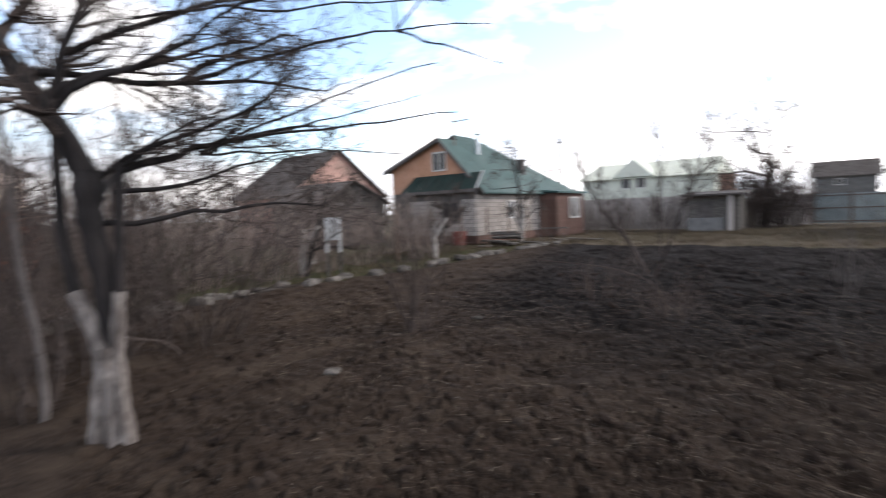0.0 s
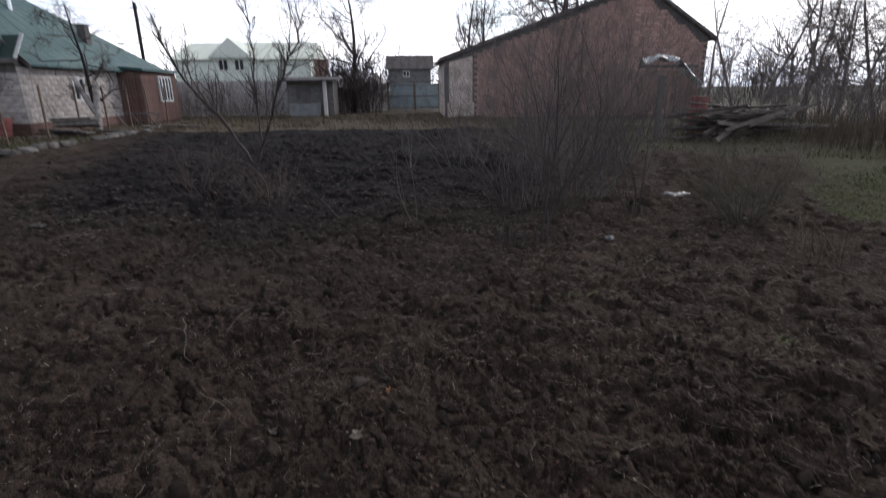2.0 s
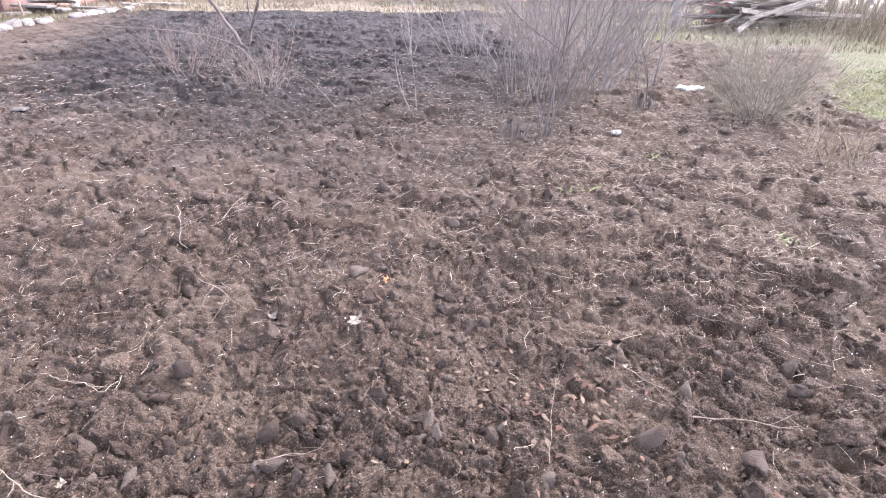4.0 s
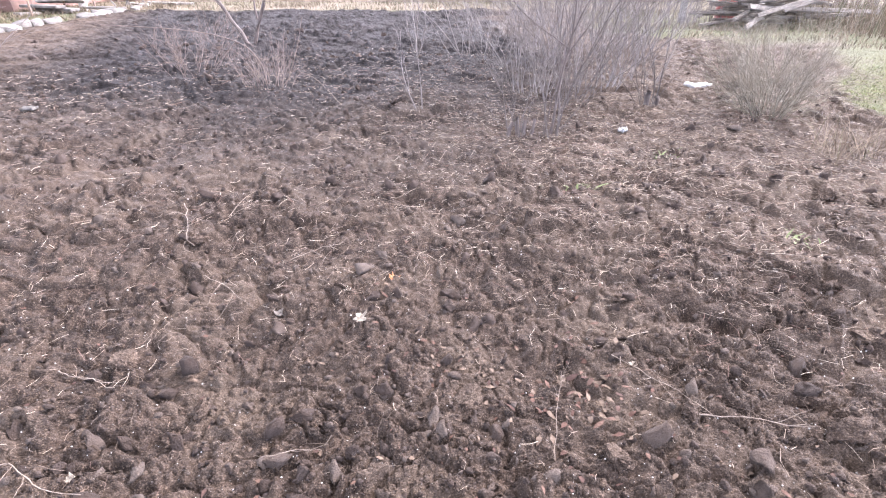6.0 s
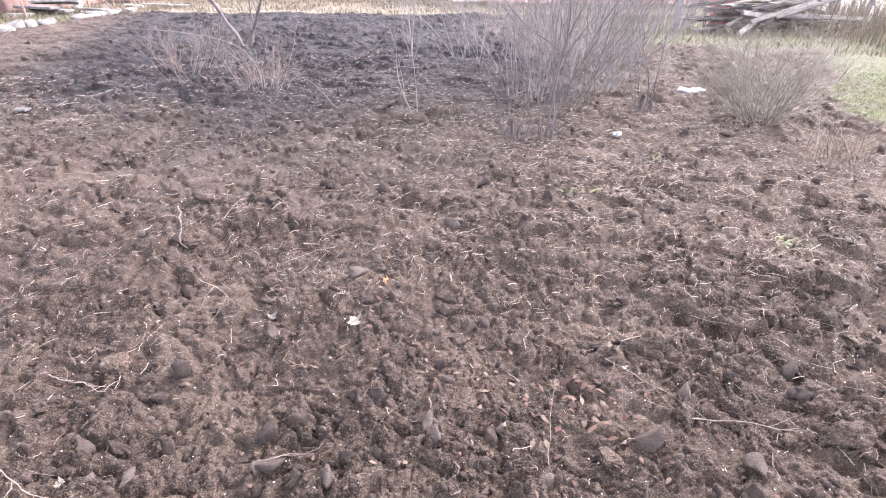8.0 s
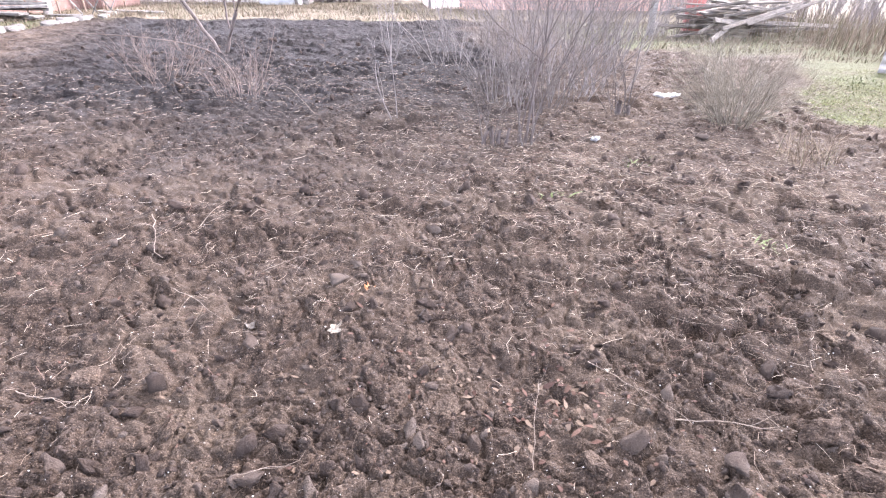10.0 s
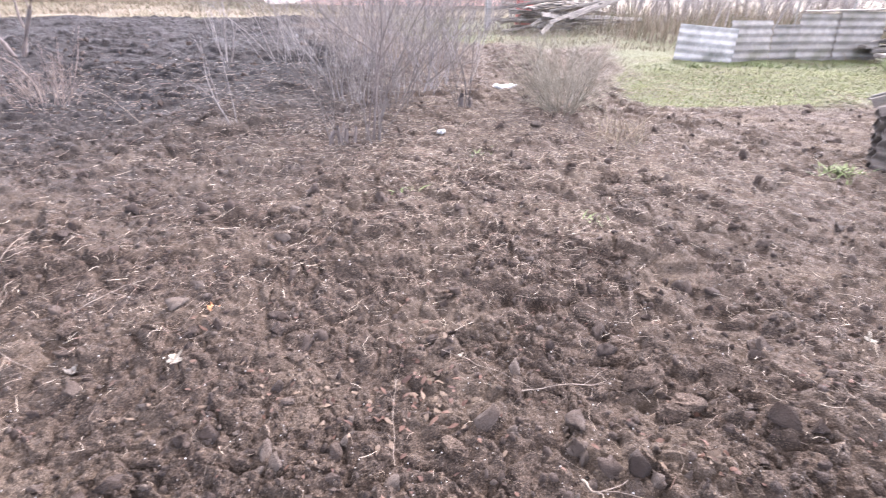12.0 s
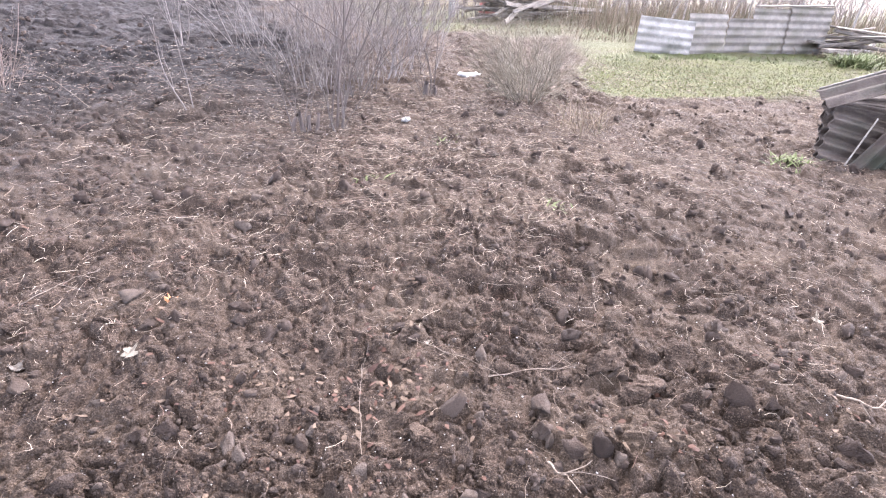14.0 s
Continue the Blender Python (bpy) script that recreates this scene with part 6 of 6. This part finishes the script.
curled_leaf("dry_leaf", "bleached pale curled leaf lying on the soil", -0.27, 1.88, 0.036, M_LEAFW, 40)
curled_leaf("dry_leaf", "tan dead leaf pressed on the soil", -0.65, 1.99, 0.035, M_PLANK, 150)
curled_leaf("dry_leaf", "brown crumpled leaf lying on the soil", -0.45, 1.66, 0.024, M_DEADLEAF, 200)
curled_leaf("dry_leaf", "pale crumpled leaf lying on the soil", 2.58, 1.1, 0.04, M_LEAFW, 70)
curled_leaf("dry_leaf", "pale narrow leaf fragment on the soil", -1.08, 1.14, 0.02, M_LEAFW, 10)
curled_leaf("dry_leaf", "red-brown curled leaf in a patch of litter", 0.52, 1.5, 0.024, M_DEADLEAF, 30)
curled_leaf("dry_leaf", "red-brown curled leaf in a patch of litter", 0.64, 1.36, 0.026, M_DEADLEAF, 130)
curled_leaf("dry_leaf", "tan curled leaf on the soil", 0.82, 1.58, 0.018, M_LEAFW, 250)
curled_leaf("dry_leaf", "brown crumpled leaf lying on the soil", 1.36, 0.8, 0.03, M_DEADLEAF, 310)
curled_leaf("dry_leaf", "brown crumpled leaf lying on the soil", 2.05, 0.74, 0.03, M_DEADLEAF, 75)
curled_leaf("dry_leaf", "orange-brown curled leaf lying on the soil", -0.14, 2.23, 0.036, M_LEAFO, 100)


def rag(name, label, x, y, w, d, h, mat, seed, turn=0):
    """A crumpled scrap on the soil."""
    u, v = np.meshgrid(np.linspace(-0.5, 0.5, 16), np.linspace(-0.5, 0.5, 12), indexing="ij")
    z = h * (np.abs(vnoise(u * 6 + seed, v * 6, 1.0, seed) - 0.5) * 2) + 0.012
    edge = np.maximum(np.abs(u), np.abs(v)) > 0.46
    z = np.where(edge, 0.0, z)
    pu, pv = u * w * (1 + 0.25 * vnoise(v * 5, u * 2, 1, 3)), v * d * (1 + 0.3 * vnoise(u * 5, v * 2, 1, 4))
    n, k = u.shape
    i, j = np.meshgrid(np.arange(n - 1), np.arange(k - 1), indexing="ij")
    q = np.stack([i * k + j, (i + 1) * k + j, (i + 1) * k + j + 1, i * k + j + 1], -1).reshape(-1, 4)
    ob = put(name, mesh_of(np.stack([pu, pv, z], -1).reshape(-1, 3), q, True), mat, m=pose(x, y, float(ground_z(x, y)) + 0.01, 0, 0, turn))
    ob.modifiers.new("thick", "SOLIDIFY").thickness = 0.003
    tagged(ob, label, "litter")


rag("white_scrap", "crumpled white plastic scrap under the bushes", 3.68, 6.98, 0.3, 0.18, 0.035, M_FILM, 3, 10)
rag("white_scrap", "small white scrap lying on the soil", 1.86, 4.7, 0.08, 0.05, 0.03, M_FILM, 5, 40)
rag("white_scrap", "white flat scrap near the apple tree", -3.98, 2.95, 0.12, 0.1, 0.04, M_STONE, 6, 30)
rag("white_scrap", "pale scrap on the field", -4.3, 5.9, 0.14, 0.1, 0.03, M_STONE, 7, 0)


def white_board():
    b = thing("white_board", "white painted board leaning among garden bushes", "board", pose(-10.3, 8.28, 0, 0, 0, 38))
    part("panel", boxes((-0.2, -0.02, 0.95, 0.2, 0.02, 1.52), bevel=0.005), M_WHITE, b)
    part("side_strip", boxes((-0.2, -0.02, 0.64, -0.12, 0.02, 0.948)), M_WHITE, b)
    part("side_strip", boxes((0.13, -0.02, 0.64, 0.2, 0.02, 0.948)), M_WHITE, b)
    for x in (-0.16, 0.16):
        part("leg", boxes((x - 0.025, -0.025, -0.05, x + 0.025, 0.025, 0.638)), M_WOOD, b)


white_board()


def rail_frame():
    f = thing("rail_frame", "thin grey rail on metal posts before dry brush", "fence", pose(13.6, 10.5, 0, 0, 0, -54))
    for x in (0.0, 1.15, 2.35):
        part("post", boxes((x - 0.022, -0.022, -0.1, x + 0.022, 0.022, 1.5), bevel=0.008), M_DULL, f)
    part("rail", boxes((0, -0.05, 1.1, 2.4, -0.024, 1.135)), M_DULL, f)


rail_frame()


def dry_brush():
    """Pale standing stalks of last year's weeds beyond the slate."""
    rng = np.random.default_rng(91)
    x, y = scatter(rng, 9000, 9.5, 24, 8.5, 17, lambda x, y, r: (y > 8.6 + 0.05 * x) & (r < vnoise(x, y, 1.5, 71) * 1.3 - 0.15))
    tagged(put("dry_brush", mesh_of(*blades(x, y, 0.8, 0.007, rng, 0.3, 0.35)), M_DRYGRASS), "pale standing dry weed stalks of the overgrown plot", "dry brush", kind="stuff")


dry_brush()


def far_woods():
    """A belt of bare woods round the plots, far off."""
    rng = np.random.default_rng(92)
    twigs = []
    for _ in range(520):
        a = np.radians(rng.uniform(-75, 75))
        q = rng.uniform(75, 130)
        h = rng.uniform(3.5, 8.0)
        base = np.array([q * np.sin(a), q * np.cos(a), 0])
        trunk = grow(rng, base, (rng.normal(0, 0.1), rng.normal(0, 0.1), 1), h, 0.12, 4, 0.08, 0.05, 0.3)
        twigs.append(trunk)
        for _ in range(9):
            i = rng.integers(1, 3)
            twigs.append(grow(rng, trunk[0][i], side_way(rng, trunk[0][i + 1] - trunk[0][i], rng.uniform(0.4, 1.0)), h * rng.uniform(0.25, 0.5), 0.07, 4, 0.2, 0.05, 0.4))
    tagged(put("far_woods", mesh_of(*tubes(twigs, 3)), M_TWIG), "bare brown woods on the horizon", "woods", kind="stuff")


far_woods()


def big_clod(x, y, s, seed, label="large broken clod of dark soil"):
    """One large clod: a block cut by planes and roughened."""
    rng = np.random.default_rng(seed)
    bm = bmesh.new()
    bmesh.ops.create_icosphere(bm, subdivisions=4, radius=1.0)
    for _ in range(8):
        w = Vector(rng.normal(0, 1, 3)).normalized()
        h = rng.uniform(0.4, 0.8)
        for v in bm.verts:
            over = v.co.dot(w) - h
            if over > 0:
                v.co -= w * over * 0.93
    for v in bm.verts:
        n = v.co.normalized()
        v.co += n * (0.18 * noise.noise(v.co * 3 + Vector((seed, 0, 0))) + 0.12 * noise.noise(v.co * 8) + 0.09 * noise.noise(v.co * 19))
        v.co = Vector((v.co.x * 1.2, v.co.y * 0.9, v.co.z * 0.75)) * s
    me = bpy.data.meshes.new("m")
    bm.to_mesh(me)
    bm.free()
    ob = put("soil_clod", me, M_CLOD_ONE, m=pose(x, y, float(ground_z(x, y)) + s * 0.15, rng.uniform(-25, 25), rng.uniform(-25, 25), rng.uniform(0, 360)))
    tagged(ob, label, "clod", "large clods")


for k, (x, y, s) in enumerate([(1.44, 1.22, 0.09), (1.5, 1.05, 0.075), (1.42, 1.02, 0.06), (1.75, 1.12, 0.06), (2.7, 3.15, 0.1), (3.0, 3.05, 0.08), (0.17, 1.45, 0.05), (-0.45, 4.7, 0.08), (0.22, 3.25, 0.06), (-0.2, 3.3, 0.06),
                               (-0.72, 2.3, 0.055), (-1.2, 1.7, 0.06), (0.95, 1.35, 0.055), (1.05, 1.75, 0.05), (0.1, 2.6, 0.06), (-1.45, 2.15, 0.06), (0.62, 1.15, 0.05), (1.9, 1.75, 0.06)]):
    big_clod(x, y, s, 400 + k)


def stalk(label, a, b, rise, r, seed, mat=M_STALK, forks=2):
    """A long dry stalk lying across the clods, with a few side twigs."""
    rng = np.random.default_rng(seed)
    f = np.linspace(0, 1, 12)[:, None]
    p = np.array(a) * (1 - f) + np.array(b) * f
    p = np.column_stack([p, ground_z(p[:, 0], p[:, 1]).max() + 0.01 + rise * np.sin(f[:, 0] * np.pi * 0.6)])
    p[1:-1, :2] += np.cumsum(rng.normal(0, 0.007, (10, 2)), 0)
    r = r * 0.8
    t = thing("dry_stalk", label, "stalk")
    put("stem", mesh_of(*tubes([(p, r * np.linspace(1, 0.4, 12))], 5), smooth=True), mat, t)
    for _ in range(forks):
        i = rng.integers(3, 9)
        put("side_twig", mesh_of(*tubes([grow(rng, p[i], side_way(rng, p[i + 1] - p[i], 0.6), rng.uniform(0.08, 0.2), r * 0.6, 6, 0.12, 0, 0.4)], 4), smooth=True), mat, t)


LONG = "long thin dry stalk lying over the clods"
for k, (a, b, rise, r) in enumerate([((-1.48, 3.06), (-1.09, 2.28), 0.12, 0.004), ((-1.09, 2.3), (-0.74, 1.94), 0.05, 0.003), ((-1.13, 2.83), (-1.0, 3.13), 0.06, 0.003), ((-0.73, 2.41), (-0.43, 2.55), 0.05, 0.003), ((-1.05, 2.75), (-0.93, 2.3), 0.12, 0.002),
                                     ((0.95, 1.3), (1.25, 1.28), 0.03, 0.0025), ((0.75, 1.62), (0.98, 1.25), 0.03, 0.002), ((0.42, 1.15), (0.52, 1.5), 0.05, 0.0015), ((2.12, 0.74), (2.14, 0.55), 0.03, 0.006), ((0.95, 0.9), (0.97, 0.76), 0.02, 0.005), ((-0.5, 1.2), (-0.3, 1.27), 0.01, 0.002), ((-1.4, 1.62), (-1.12, 1.5), 0.02, 0.003), ((-1.35, 1.2), (-0.98, 1.05), 0.03, 0.003), ((1.6, 3.7), (1.2, 4.5), 0.1, 0.003), ((-0.9, 5.9), (-1.5, 6.6), 0.25, 0.004)]):
    stalk(LONG, a, b, rise, r, 500 + k)


def stake():
    s = put("broken_stake", mesh_of(*tubes([grow(np.random.default_rng(7), (0, 0, -0.05), (0.25, 0.1, 1), 0.24, 0.012, 6, 0.03, 0, 0.7)], 6)), M_TUFT, m=pose(3.16, 3.72, 0))
    tagged(s, "short pale broken wooden stake in the soil", "stake")
    g = thing("thin_trunk", "thin pale young trunk near the apple tree", "tree", pose(-5.06, 0.95, 0))
    rng = np.random.default_rng(17)
    l = grow(rng, (0, 0, -0.1), (0.06, 0.03, 1), 2.6, 0.035, 10, 0.04, 0.05, 0.4)
    put("trunk", mesh_of(*tubes([l], 7), smooth=True), M_SHRUB, g)
    put("crown", mesh_of(*join(*[tubes(q, 3) for q in ramify(rng, [l], [(12, 0.35, 0.4, 0.7, 0.12, 0.05, 6), (5, 0.5, 0.6, 0.7, 0.14, 0.03, 5)], 0.002)]), smooth=True), M_TWIG, g)


stake()


def garden_bits():
    r = put("red_tub", bpy.data.meshes.new("m"), M_RED, m=pose(-14.2, 18.9, 0) @ Matrix.Scale(1.1, 4))
    bm = bmesh.new()
    bmesh.ops.create_cone(bm, cap_ends=True, segments=20, radius1=0.24, radius2=0.33, depth=0.6, matrix=Matrix.Translation((0, 0, 0.3)))
    bmesh.ops.bevel(bm, geom=list(bm.edges), offset=0.02, segments=1, affect="EDGES")
    bm.to_mesh(r.data)
    bm.free()
    tagged(r, "faded red garden tub before the house wall", "tub")
    t = thing("trestle", "pale wooden trestle with crossed slats near the house", "trestle", pose(-11.6, 21.9, 0, 0, 0, 12))
    part("top_bar", boxes((0, -0.03, 0.62, 1.3, 0.03, 0.68)), M_STONE, t)
    for k in range(5):
        part("slat", boxes((-0.02, -0.02, 0, 0.02, 0.02, 0.75)), M_STONE, t).matrix_basis = pose(0.1 + 0.27 * k, 0, 0, 0, 32 if k % 2 else -32, 0)
    for k, (x, y, s) in enumerate([(-10.9, 22.5, 0.5), (-10.2, 23.2, 0.7), (-11.4, 20.6, 0.5), (-9.4, 22.9, 0.45), (-12.2, 18.0, 0.4)]):
        bm = boxes((-s, -0.12, 0, s, 0.12, 0.07), bevel=0.01)
        me = bpy.data.meshes.new("m")
        bm.to_mesh(me)
        bm.free()
        tagged(put("loose_board", me, M_STONE, m=pose(x, y, 0.04, 4, 2, 25 * k - 20)), "pale loose board lying by the house", "board", "loose boards")


garden_bits()
